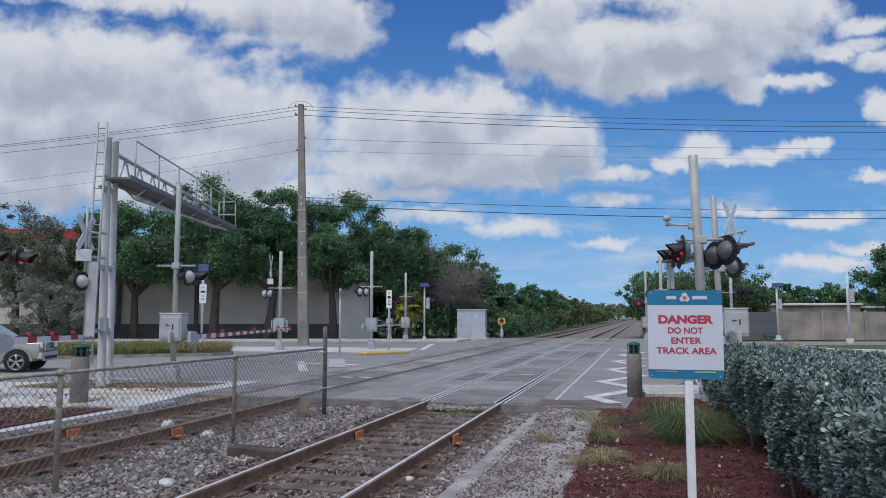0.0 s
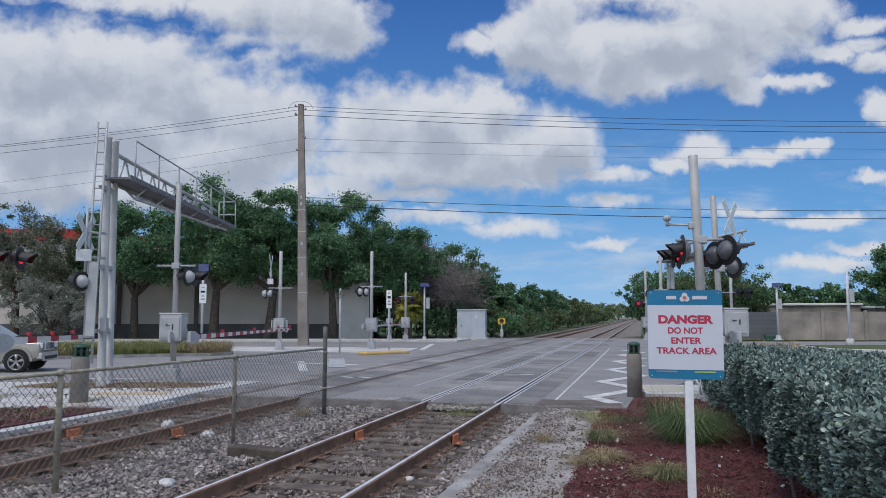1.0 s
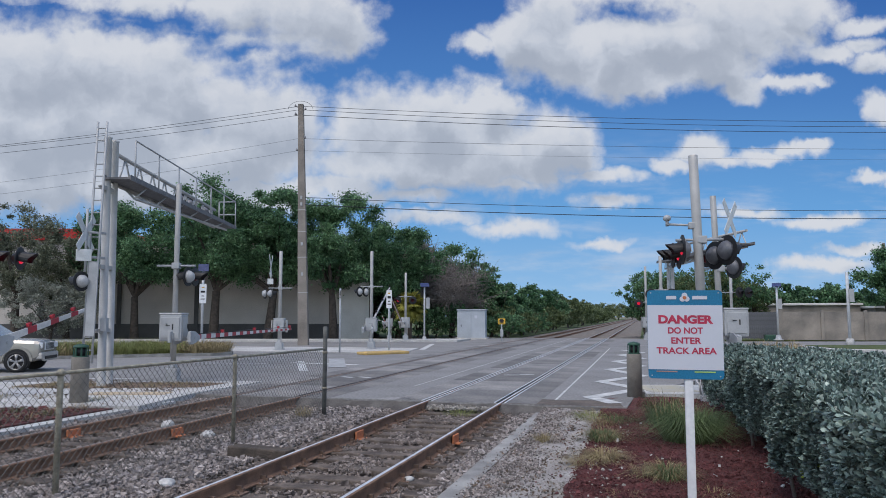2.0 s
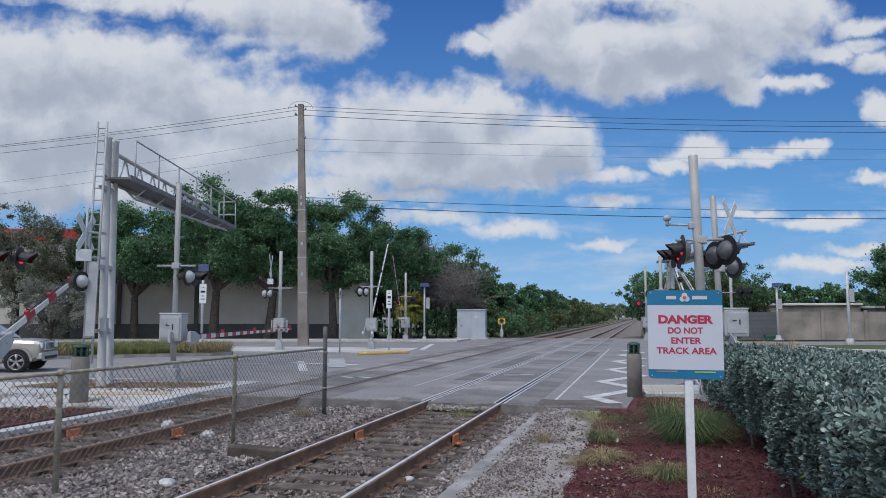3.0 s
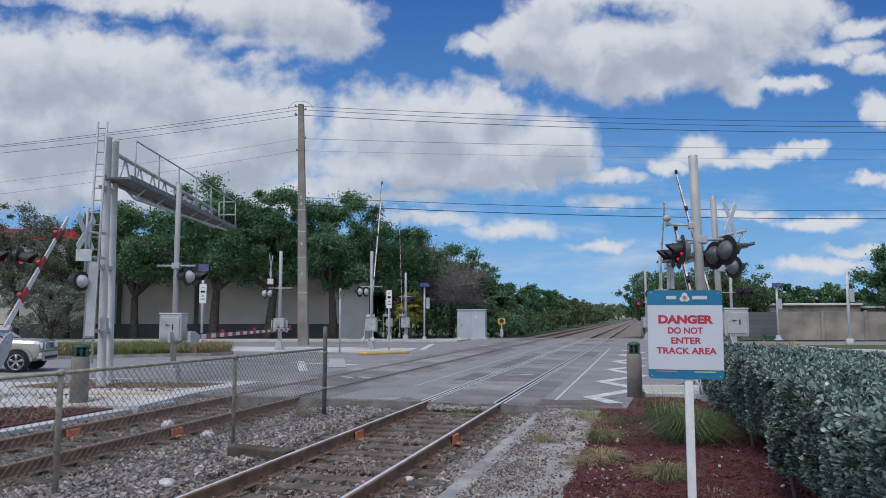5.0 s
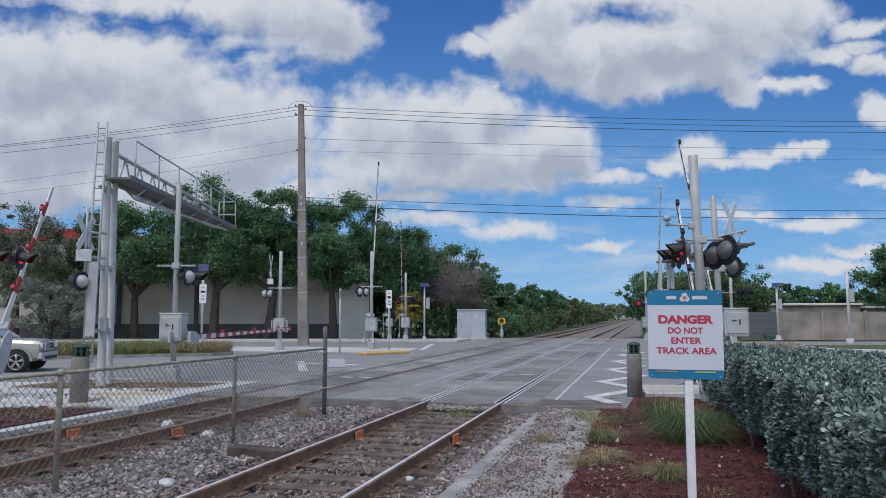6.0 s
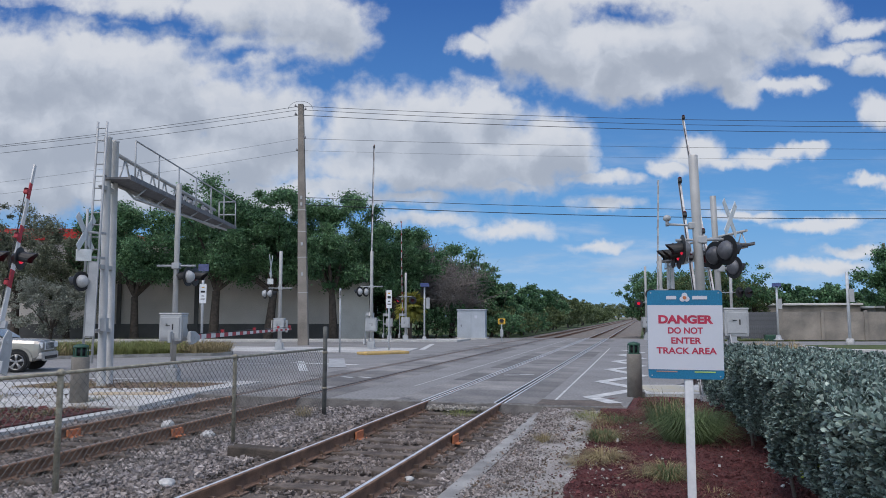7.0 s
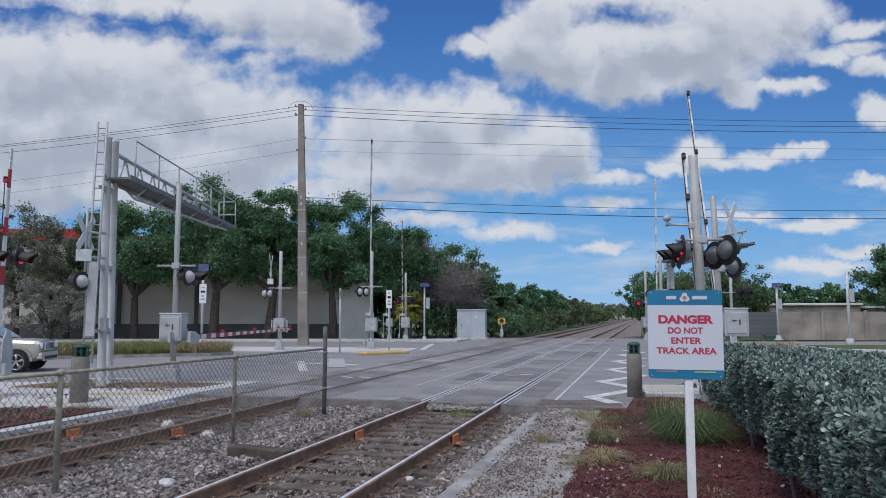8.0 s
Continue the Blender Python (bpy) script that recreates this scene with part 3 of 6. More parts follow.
gate_3, arm_3 = gate(-17.77, 33.57, 285.0, 5.0, 0, (0, 0), r=0.085, label="crossing gate mast with crossbuck and mechanism", bar=(3.12, 0, 0.6), big=1.2,
                     units=(((0.1, -0.45, 2.85), 128, LENS_PALE, LENS_OFF, 0.27), ((-0.1, -0.78, 2.85), 128, LENS_PALE, LENS_OFF, 0.27)))
gate_4, arm_4 = gate(-13.85, 35.98, 103.4, 5.1, 10.1, (-0.1, -0.1), tall=0.12, r=0.08, lights=(3, 6, 9.9), plain=True, label=LBL, bar=(3.25, 0, 0.6), big=1.3,
                     units=(((0.1, 0.32, 2.98), 60, LENS_PALE, LENS_OFF, 0.27), ((-0.1, 0.62, 2.98), 60, LENS_PALE, LENS_OFF, 0.27)))
gate_5, arm_5 = gate(-16.04, 47.94, 282.6, 4.7, 7.24, (-0.1, 0.2), tall=0.11, r=0.08, lights=(3, 5, 7.0), red=0.4, label=LBL, bar=(3.05, 0, 0.55), big=1.3,
                     units=(((0.1, -0.5, 2.8), -40, LENS_BACK, LENS_ON, 0.27), ((0.1, 0.5, 2.8), 0, LENS_BACK, LENS_DIM, 0.27)))
gate_6, arm_6 = gate(-17.2, 47.9, 282.6, 2.05, 2.4, (-0.1, 0.2), tall=0.10, r=0.07, label="short pavement gate beside a palm")
gate_d, arm_d = gate(1.92, 20.40, 96.6, 4.88, 8.48, (0.0, -0.03), tall=0.11, r=0.078, lights=(3.5, 6, 8.35), plain=True, label="aluminium crossing gate with crossbuck beside a hedge", bar=(2.95, 10, 0.5), case_off=(0.1, -0.34), big=1.35, case_z=0.28, lean=(0, 0.024),
                     units=(((0.0, -0.36, 2.98), -60, LENS_MID, LENS_OFF, 0.30), ((-0.1, 0.35, 3.2), 150, LENS_BACK, LENS_DIM, 0.22)))
gate_e, arm_e = gate(1.13, 15.96, 94.5, 5.07, 4.80, (0.0, -0.06), tall=0.10, r=0.095, lights=(2.2, 3.5, 4.65), plain=True, label="pavement gate mast with round signal lamps behind a sign", bar=(3.28, 0, 0.52), lean=(0, 0.024), foot=1.05,
                     units=(((-0.08, -0.48, 3.05), -60, LENS_MID, LENS_OFF, 0.31), ((0.38, -0.32, 2.98), -60, LENS_MID, LENS_OFF, 0.30),
                            ((-0.05, 0.40, 3.08), 94, LENS_BACK, LENS_ON, 0.31), ((0.4, 0.42, 3.0), 94, LENS_BACK, LENS_ON, 0.30), ((0.75, 0.50, 3.02), 94, LENS_BACK, LENS_DIM, 0.28)))
bm = bmesh.new()
tube(bm, (0.0, 0.01, 3.58), (0.0, 0.62, 3.62), 0.025)
box(bm, (0, 0.12, 3.58), (0.16, 0.16, 0.14), bev=0.02)
tube(bm, (0.0, 0.62, 3.58), (0.0, 0.62, 3.70), 0.035)
lathe(bm, (0, 0.62, 3.68), (0, 0, 1), [(0, 0.03), (0.03, 0.075), (0.08, 0.085), (0.12, 0.06), (0.14, 0.01)], 14)
part("bell", bm, ALU, gate_e, "crossing bell on a side arm")
gate_f, arm_f = gate(0.62, 38.0, 274.3, 4.7, 7.38, (0.0, 0.22), tall=0.11, r=0.08, lights=(3, 5, 7.2), plain=True, label=LBL, bar=(3.0, 0, 0.55), big=1.3,
                     units=(((0.1, 0.5, 2.8), 0, LENS_BACK, LENS_ON, 0.27), ((0.1, -0.5, 2.8), 0, LENS_BACK, LENS_DIM, 0.27)))
gate_g, arm_g = gate(0.15, 54.9, 285, 5.3, 0, (0, 0), r=0.085, label="far crossing gate mast with red lamps", bar=(2.7, 0, 0.6), big=1.4,
                     units=(((0.1, -0.55, 2.62), -15, LENS_BACK, LENS_ON, 0.3), ((0.1, 0.5, 2.6), 10, LENS_BACK, LENS_DIM, 0.27)))
gate_h, arm_h = gate(5.7, 52.8, 285, 4.75, 0, (0, 0), r=0.10, label="far crossing gate mast with dark signal lamps", bar=(3.3, 0, 0.6), big=1.4,
                     units=(((0.1, 0.55, 3.3), 25, LENS_OFF, LENS_DIM, 0.36), ((0.1, 1.15, 3.3), 25, LENS_OFF, LENS_DIM, 0.36)))
for sy in (-0.36, 0.36):
    bm = bmesh.new()
    box(bm, (0.0, sy, 1.2), (0.34, 0.05, 0.62), bev=0.02)
    box(bm, (0.0, sy * 0.86, 1.32), (0.10, 0.12, 0.10), bev=0.01)
    part("side_plate", bm, GALV, gate_3, "cast plate beside the mechanism")
bm = bmesh.new()
box(bm, (0.06, -0.5, 3.46), (0.03, 0.30, 0.28), bev=0.006)
tube(bm, (0.0, -0.5, 3.3), (0.0, -0.5, 4.3), 0.02, seg=6)
part("track_count_plate", bm, CROSSW, gate_3, "small white plate")
crossbuck(gate_3, (0.0, -0.5, 4.25), 96, 1.45)
crossbuck(gate_d, (-0.2, -0.29, 4.25), 58, 1.2)

# ---- cantilever signal bridge ----


def cantilever(x, y, az, height, length, label, deck_z, ladder=True, rails=True, gap=0.62):
    """Two columns in line carry a walkway truss along local +x; the walkway hangs on the -y side."""
    c = thing("signal_cantilever", x, y, 0, az, label, "signal bridge", "signal bridges")
    for lx in (0.2 if ladder else 0.0, gap):
        bm = bmesh.new()
        lathe(bm, (lx, 0, -0.1), (0, 0, 1), [(0, 0.24), (0.06, 0.24), (0.07, 0.10), (height + 0.1, 0.09), (height + 0.13, 0.10), (height + 0.16, 0.10)], 20)
        part("column", bm, GALV, c, "round grey steel column")
    for z in (1.35, 2.9, deck_z - 0.25):
        bm = bmesh.new()
        box(bm, (gap / 2, 0, z), (gap + 0.24, 0.10, 0.10), bev=0.01)
        if ladder:
            tube(bm, (-0.26, 0.0, z), (0.2, 0.0, z), 0.02, seg=6)
        part("column_tie", bm, GALV, c)
    if ladder:
        for sy in (-0.11, 0.11):
            bm = bmesh.new()
            tube(bm, (-0.36, sy + 0.1, 0.6), (-0.14, sy, height + 0.36), 0.028, seg=6)
            part("ladder_stile", bm, ALU, c)
        z = 0.9
        while z < height + 0.4:
            k = (z - 0.6) / (height - 0.35)
            bm = bmesh.new()
            tube(bm, (-0.36 + 0.22 * k, 0.1 * (1 - k) - 0.11, z), (-0.36 + 0.22 * k, 0.1 * (1 - k) + 0.11, z), 0.016, seg=6)
            part("ladder_rung", bm, ALU, c)
            z += 0.30
        bm = bmesh.new()
        box(bm, (-0.44, 0.0, 2.1), (0.03, 0.22, 1.75), bev=0.005, tilt=Matrix.Rotation(radians(1.8), 4, "X"))
        part("climb_guard", bm, ALU, c, "grey sheet guard on the ladder")
        bm = bmesh.new()
        box(bm, (-0.1, -0.17, 1.5), (0.18, 0.14, 0.32), bev=0.015)
        part("junction_box", bm, ALU, c)
    bm = bmesh.new()
    box(bm, (length / 2 + 0.38, -0.32, deck_z), (length + 0.64, 0.60, 0.05))
    for sy in (-0.63, -0.01):
        box(bm, (length / 2 + 0.38, sy, deck_z + 0.01), (length + 0.64, 0.03, 0.13))
    part("walkway", bm, GRATE, c, "grey grating walkway")
    n = 18
    xs = [0.8 + (length - 0.8) * k / n for k in range(n + 1)]
    for sy, za, zb, r in ((0.0, 0.74, -0.06, 0.055), (0.0, -0.06, -0.40, 0.045)):
        bm = bmesh.new()
        top = [(x, sy, deck_z + za - (0.14 * k / n if za > 0 else 0)) for k, x in enumerate(xs)]
        bot = [(x, sy if za > 0 else -0.45, deck_z + zb * (1 if za > 0 else 1 - 0.6 * k / n)) for k, x in enumerate(xs)]
        tube(bm, top[0], top[-1], r, seg=10)
        tube(bm, bot[0], bot[-1], r * 0.8, seg=10)
        for k in range(n):
            a, c1 = (top[k], bot[k + 1]) if k % 2 else (bot[k], top[k + 1])
            tube(bm, a, c1, 0.028, seg=6)
        if za < 0:
            for k in range(0, n, 3):
                tube(bm, bot[k], (xs[k + 1], -0.58, deck_z - 0.04), 0.022, seg=6)
        part("truss", bm, GALV, c, "tubular truss")
    if not rails:
        return c
    n = 6
    x0, x1 = 0.35, length + 0.6
    for k in range(n + 1):
        xa = x0 + (x1 - x0) * k / n
        bm = bmesh.new()
        tube(bm, (xa, -0.63, deck_z), (xa, -0.63, deck_z + 1.0), 0.022, seg=8)
        part("rail_post", bm, ALU, c)
    bm = bmesh.new()
    for zz in (1.0, 0.5):
        if zz > 0.6:
            tube(bm, (x0, -0.63, deck_z + zz), (x1, -0.63, deck_z + zz), 0.022, seg=8)
        tube(bm, (x1, -0.63, deck_z + zz), (x1, 0.0, deck_z + zz), 0.022, seg=8)
    tube(bm, (x1, 0, deck_z), (x1, 0, deck_z + 1.0), 0.022, seg=8)
    part("handrail", bm, ALU, c)
    return c


cant_a = cantilever(-12.69, 14.91, 107.0, 6.1, 9.65, "grey steel signal cantilever with ladder and walkway over the street", 5.1)
cant_a.matrix_basis = cant_a.matrix_basis @ pose(0, 0, 0, -0.7, 0, 0)
inv = cant_a.matrix_basis.inverted()
q = inv @ Vector((-12.74, 14.37, 3.73))
crossbuck(cant_a, q - Vector((0, 0, 0.06)), 88, 1.12, 0.19)
bm = bmesh.new()
box(bm, inv @ Vector((-12.76, 14.36, 3.14)), (0.06, 0.34, 0.28), radians(25), bev=0.01)
part("track_count_plate", bm, CROSSW, cant_a, "small white plate")
bm = bmesh.new()
tube(bm, inv @ Vector((-12.74, 14.40, 3.1)), inv @ Vector((-12.58, 14.85, 3.1)), 0.03)
tube(bm, inv @ Vector((-12.74, 14.40, 4.25)), inv @ Vector((-12.74, 14.40, 2.75)), 0.03)
tube(bm, inv @ Vector((-12.74, 14.40, 3.7)), inv @ Vector((-12.58, 14.85, 3.7)), 0.03)
part("bracket", bm, ALU, cant_a)
lamp_unit(cant_a, inv @ Vector((-12.78, 14.34, 2.52)), 66, LENS_PALE, LENS_DIM, 0.235)
for lx in (6.6, 7.6, 9.4):
    lamp_unit(cant_a, (lx, 0.32, 5.62), 60, LENS_BACK, LENS_DIM, 0.24)
    bm = bmesh.new()
    tube(bm, (lx, 0.0, 5.62), (lx, 0.30, 5.62), 0.03, seg=8)
    part("lamp_bracket", bm, ALU, cant_a, "short lamp bracket")
cant_b = cantilever(1.30, 40.6, 287.0, 5.2, 9.5, "far grey signal cantilever spanning the street", 4.55, False, False)

# ---- boundary buildings ----
STREET = radians(17)


def along(s, off, base=(-16.0, 46.5)):
    """A plan point s metres along the street and off metres across it, from the far kerb."""
    return (base[0] + s * math.cos(STREET) - off * math.sin(STREET), base[1] + s * math.sin(STREET) + off * math.cos(STREET))


b = thing("warehouse", *along(-38, 9), 0, 17, "long beige stucco warehouse with dark base and red band", "building")
bm = bmesh.new()
box(bm, (-3.3, 8, 3.7), (77.4, 16, 7.9))
part("wall", bm, WALLB, b)
bm = bmesh.new()
box(bm, (-3.3, -0.04, 0.45), (77.5, 0.1, 1.3))
part("plinth", bm, WALLD, b, "dark painted base")
bm = bmesh.new()
box(bm, (-13.2, 8, 8.1), (57.6, 16.6, 0.9))
part("fascia", bm, REDBAND, b, "red roof band")
for k in range(12):
    bm = bmesh.new()
    box(bm, (-32 + 6 * k, -0.06, 4.0), (0.3, 0.2, 6.6))
    part("pilaster", bm, WALLD, b)

bm = bmesh.new()
box(bm, (34.4, -0.12, 2.1), (2.3, 0.5, 4.6))
part("end_pier", bm, WALLC, b, "pale painted corner of the building")

# ---- trees ----


def tree(x, y, h, spread, seed, leafm, label, n=7000, trunk_h=0.28, leaf=0.34, name="tree", z=0.0, category="tree", bare=False, low=0.25):
    rng = np.random.default_rng(seed)
    t = thing(name, x, y, z, rng.uniform(0, 360), label, category, "trees")
    bm = bmesh.new()
    tips = []
    r0 = 0.028 * h
    lean = Vector((rng.uniform(-0.4, 0.4), rng.uniform(-0.4, 0.4), h * trunk_h))
    tube(bm, (0, 0, -0.3), lean, r0 * 1.15, r0 * 0.8, 10, cap=False)
    for k in range(9):
        a = k * 2.4 + rng.uniform(-0.4, 0.4)
        reach = spread * rng.uniform(0.35, 0.75)
        zz = h * rng.uniform(0.42, 0.85)
        mid = lean + Vector((math.cos(a) * reach * 0.45, math.sin(a) * reach * 0.45, (zz - lean.z) * 0.6))
        end = Vector((math.cos(a) * reach, math.sin(a) * reach, zz))
        tube(bm, lean, mid, r0 * 0.5, r0 * 0.3, 7, cap=False)
        tube(bm, mid, end, r0 * 0.3, r0 * 0.06, 6, cap=False)
        tips += [mid.lerp(end, q) for q in (0.3, 0.65, 1.0)]
        if bare:
            for _ in range(40):
                s0 = mid.lerp(end, rng.uniform(0.0, 1.0))
                dv = Vector(rng.normal(size=3)) * 0.9
                dv.z = abs(dv.z) * 0.5 + 0.1
                e0 = s0 + dv * rng.uniform(0.6, 1.5)
                tube(bm, s0, e0, 0.03, 0.012, 4, cap=False)
                for _ in range(7):
                    q0 = s0.lerp(e0, rng.uniform(0.2, 1))
                    tube(bm, q0, q0 + Vector(rng.normal(size=3)) * 0.6, 0.014, 0.006, 3, cap=False)
    part("trunk", bm, TWIG if bare else BARK, t, "branching trunk and limbs")
    if bare:
        return t
    pads = 74
    clumps = []
    while len(clumps) < pads:
        p = rng.normal(size=3)
        p /= np.linalg.norm(p)
        rad = rng.uniform(0.3, 1.0) ** 0.55
        c = np.array([p[0] * spread * rad, p[1] * spread * rad, h * (0.5 + low * 0.4) + p[2] * h * (0.47 - low * 0.4) * rad])
        if c[2] < h * low:
            c[2] = h * rng.uniform(low, low + 0.25)
        clumps.append(c)
    clumps += [np.array(v) for v in tips]
    clumps = np.array(clumps)
    size = rng.uniform(0.05, 0.165, len(clumps)) * (spread + h * 0.3) * 0.75
    share = size ** 1.6
    ids = rng.choice(len(clumps), n, p=share / share.sum())
    off = rng.normal(size=(n, 3))
    off /= np.linalg.norm(off, axis=1, keepdims=True)
    sprig = 1 + 0.38 * np.sin(off[:, 0] * 7 + ids) * np.cos(off[:, 1] * 6 + 2 * ids) + 0.2 * np.sin(off[:, 2] * 9 + 3 * ids)
    off *= (size[ids] * sprig * np.abs(rng.normal(0.72, 0.27, n)))[:, None]
    off[:, 2] *= 0.72
    pts = clumps[ids] + off
    ob = new("crown", mesh_np("crown", leaves(rng, pts, leaf, leaf * 0.6), 4, leafm))
    ob.parent = t
    tagged(ob, "uneven leafy crown")
    return t


OAK = "dense dark green oak tree behind the street"
rt = np.random.default_rng(5)
for s, off, h, sp in ((-27.6, 4.6, 9.6, 3.6), (-24.3, 5.4, 7.6, 3.4), (-19.3, 5.2, 10.4, 5.3), (-13.6, 5.2, 11.8, 5.2), (-9.6, 5.0, 11.5, 4.4), (-4.8, 5.5, 11.0, 4.6), (-0.8, 8, 9.0, 4.0)):
    px, py = along(s, off)
    if s < -23:
        tree(px, py, h + 0.6, sp, int(571 + s), GREYOLIVE, "grey-green thin-leaved tree in front of a red roof band", 24000, 0.30, 0.16, low=0.32)
    else:
        tree(px, py, h, sp, int(s * 10 + 900), LEAF, OAK, 52000, 0.30, 0.18, low=0.30 if s == -4.8 else 0.40)
tree(*along(-23.9, 2.2), 4.7, 3.3, 31, GREYLEAF, "pale grey-green bushy shrub by the street", 26000, 0.12, 0.13, low=0.06, name="shrub", category="shrub")
# belt of trees along the rails
for k, (px, py, h, sp) in enumerate(((-20.0, 58.7, 9.4, 4.2), (-18.9, 63.2, 9.7, 4.6), (-16.7, 63.9, 8.4, 4.2), (-15.3, 66.3, 6.8, 3.4), (-13.3, 64.6, 5.2, 2.6), (-22.4, 60.0, 8.4, 3.5), (-12.8, 70.9, 4.3, 2.3), (-13.5, 83.9, 5.0, 2.8),
                                     (-13.6, 99.1, 6.0, 3.8), (-13.7, 119.2, 5.2, 3.6), (-14.8, 149.3, 5.2, 4.4), (-15.3, 189.4, 5.4, 5.0), (-15.7, 239.5, 5.4, 6.0), (-14.1, 299.7, 6.8, 7.0), (-12.4, 379.8, 8.2, 9.0), (-6.5, 430, 7.5, 9.0), (-1.0, 340.0, 6.0, 6.0), (1.5, 250.0, 5.6, 5.0), (1.5, 180, 4.6, 3.6))):
    far = k > 8
    tree(px, py, h, sp, 50 + k, LEAF3 if far else LEAF, "green tree in the belt along the tracks", 9000 if far else 22000, 0.12, 0.5 if far else 0.2 + 0.01 * k, low=0.03 if k != 0 else 0.1)
tree(-17.2, 57.4, 8.3, 4.4, 77, TWIG, "leafless grey-brown tree behind a steel cabinet", bare=True)
tree(-14.9, 57.6, 6.4, 3.4, 78, TWIG, "leafless grey-brown tree behind a steel cabinet", bare=True)
for k, (px, py, h, sp) in enumerate(((-1.4 + 1.6, 66.0, 6.0, 2.4), (1.4, 70.0, 5.8, 2.2), (2.4, 73.0, 6.2, 2.6), (5.5, 65.8, 6.7, 3.0), (7.5, 67.6, 7.0, 3.4), (9.1, 69.4, 4.9, 2.6), (4.0, 74.9, 6.7, 3.2), (2.5, 95, 4.5, 2.5), (3.0, 120, 5, 3))):
    tree(px, py, h, sp, 80 + k, LEAF2 if k % 2 else LEAF, "green tree beyond the level crossing", 7500, 0.25, 0.2, low=0.2)
for k in range(16):
    tree(-11.6 - 0.5 * (k % 3), 92 + 8.5 * k, 3.0 + 0.7 * (k % 4), 2.6, 210 + k, LEAF3 if k % 3 else LEAF2, "green bush in the belt along the tracks", 3500, 0.1, 0.32, low=0.03, name="bush", category="bush")
for k in range(15):
    tree(11.5 + k * 2.7, 94 + (k % 3) * 3, 5.2 + (k * 7 % 5) * 0.22, 3.2, 110 + k, LEAF, "low dark green tree behind the site wall", 9000, 0.12, 0.34, low=0.03)
tree(20.0, 62, 7.7, 4.2, 130, LEAF, "thin-leaved tree behind the site wall", 40000, 0.3, 0.2)
tree(23.5, 68, 7.8, 4.6, 131, LEAF2, "thin-leaved tree behind the site wall", 36000, 0.3, 0.2)

# ---- crossing surface ----


def panel_material():
    m = mat("crossing_panel_slab", (0.285, 0.268, 0.248), (0.165, 0.16, 0.16), 0.85, scale=1.1, fine=16, bump=0.3, grain=0.6)
    n, l = m.node_tree.nodes, m.node_tree.links
    b = n["Principled BSDF"]
    src = b.inputs["Base Color"].links[0].from_socket
    oi = n.new("ShaderNodeObjectInfo")
    mr = n.new("ShaderNodeMapRange")
    mr.inputs["To Min"].default_value, mr.inputs["To Max"].default_value = 0.62, 1.2
    l.new(oi.outputs["Random"], mr.inputs[0])
    h = n.new("ShaderNodeHueSaturation")
    l.new(mr.outputs[0], h.inputs["Value"])
    l.new(src, h.inputs["Color"])
    l.new(h.outputs[0], b.inputs["Base Color"])
    return m


SLAB = panel_material()
panel_meshes = {}
for i, (xa, xb) in enumerate(TRACKS):
    for x0, x1 in ((xa + 0.10, xb - 0.10), (xa - 0.72, xa - 0.055), (xb + 0.055, xb + 0.72)):
        w = round(x1 - x0, 3)
        if w not in panel_meshes:
            bm = bmesh.new()
            box(bm, (0, 0, -0.055), (w, 2.41, 0.106), bev=0.012)
            panel_meshes[w] = finish("crossing_panel", bm, SLAB)
        for k in range(18):
            ob = new("crossing_panel", panel_meshes[w])
            ob.parent = track_objs[i]
            ob.matrix_basis = pose(0.5 * (x0 + x1) - 0.5 * (xa + xb), 15.6 + 2.42 * k, 0)
    for x in (xa, xb):
        # the gap is not cut: a flush dark strip paints its shade
        bm = bmesh.new()
        box(bm, (x - 0.5 * (xa + xb), 36.2, -0.012), (0.19, 43.6, 0.016))
        part("flangeway", bm, DARK, track_objs[i], "dark strip painting the shade of the flangeway gap")
        for e in (-0.108, 0.094):
            bm = bmesh.new()
            box(bm, (x - 0.5 * (xa + xb) + e, 36.2, -0.004), (0.034, 43.6, 0.02))
            part("edge_angle", bm, RAILTOP if i == 0 else DULLRAIL, track_objs[i], "steel edge of the panels")


def strip(pts, w, z, bm):
    for i, ((x0, y0), (x1, y1)) in enumerate(zip(pts, pts[1:])):
        z += 0.0007
        d = Vector((x1 - x0, y1 - y0, 0))
        s = Vector((-d.y, d.x, 0)).normalized() * w / 2
        e = d.normalized() * w * 0.3
        q = [Vector((x0, y0, z)) - s - e, Vector((x1, y1, z)) - s + e, Vector((x1, y1, z)) + s + e, Vector((x0, y0, z)) + s - e]
        bm.faces.new([bm.verts.new(v) for v in q])


def marking(pts, w, label, m=WHITE_LINE, z=0.0015):
    bm = bmesh.new()
    strip(pts, w, z, bm)
    return solo("road_marking", bm, m, label, "road marking", "structure")


zz = [(-0.63, 15.0), (-1.12, 15.9), (-0.12, 18.0), (-1.12, 19.7), (-0.10, 21.9), (-1.1, 24.2), (-0.10, 26.2), (-1.1, 28.6), (-0.10, 30.8), (-1.05, 33.2), (-0.10, 35.6), (-1.05, 38)]
marking(zz, 0.33, "worn white zigzag line beside the track")
marking([(-1.78, 15.2), (-1.78, 24), (-1.8, 40)], 0.05, "thin white edge line along the rails")
marking([(-5.45, 17.2), (-5.45, 57)], 0.035, "faint white line between the tracks")
for a in (0, 1):
    marking([(-8.2 + a * 0.5, 19.3 + a * 0.05), (-7.9 + a * 0.5, 19.15 + a * 0.05)], 0.18, "worn white paint mark between the rails", z=0.006)
    marking([(-3.9 + a * 0.4, 21.1 + a * 0.3), (-3.6 + a * 0.4, 21.2 + a * 0.3)], 0.18, "worn white paint mark between the rails", z=0.006)
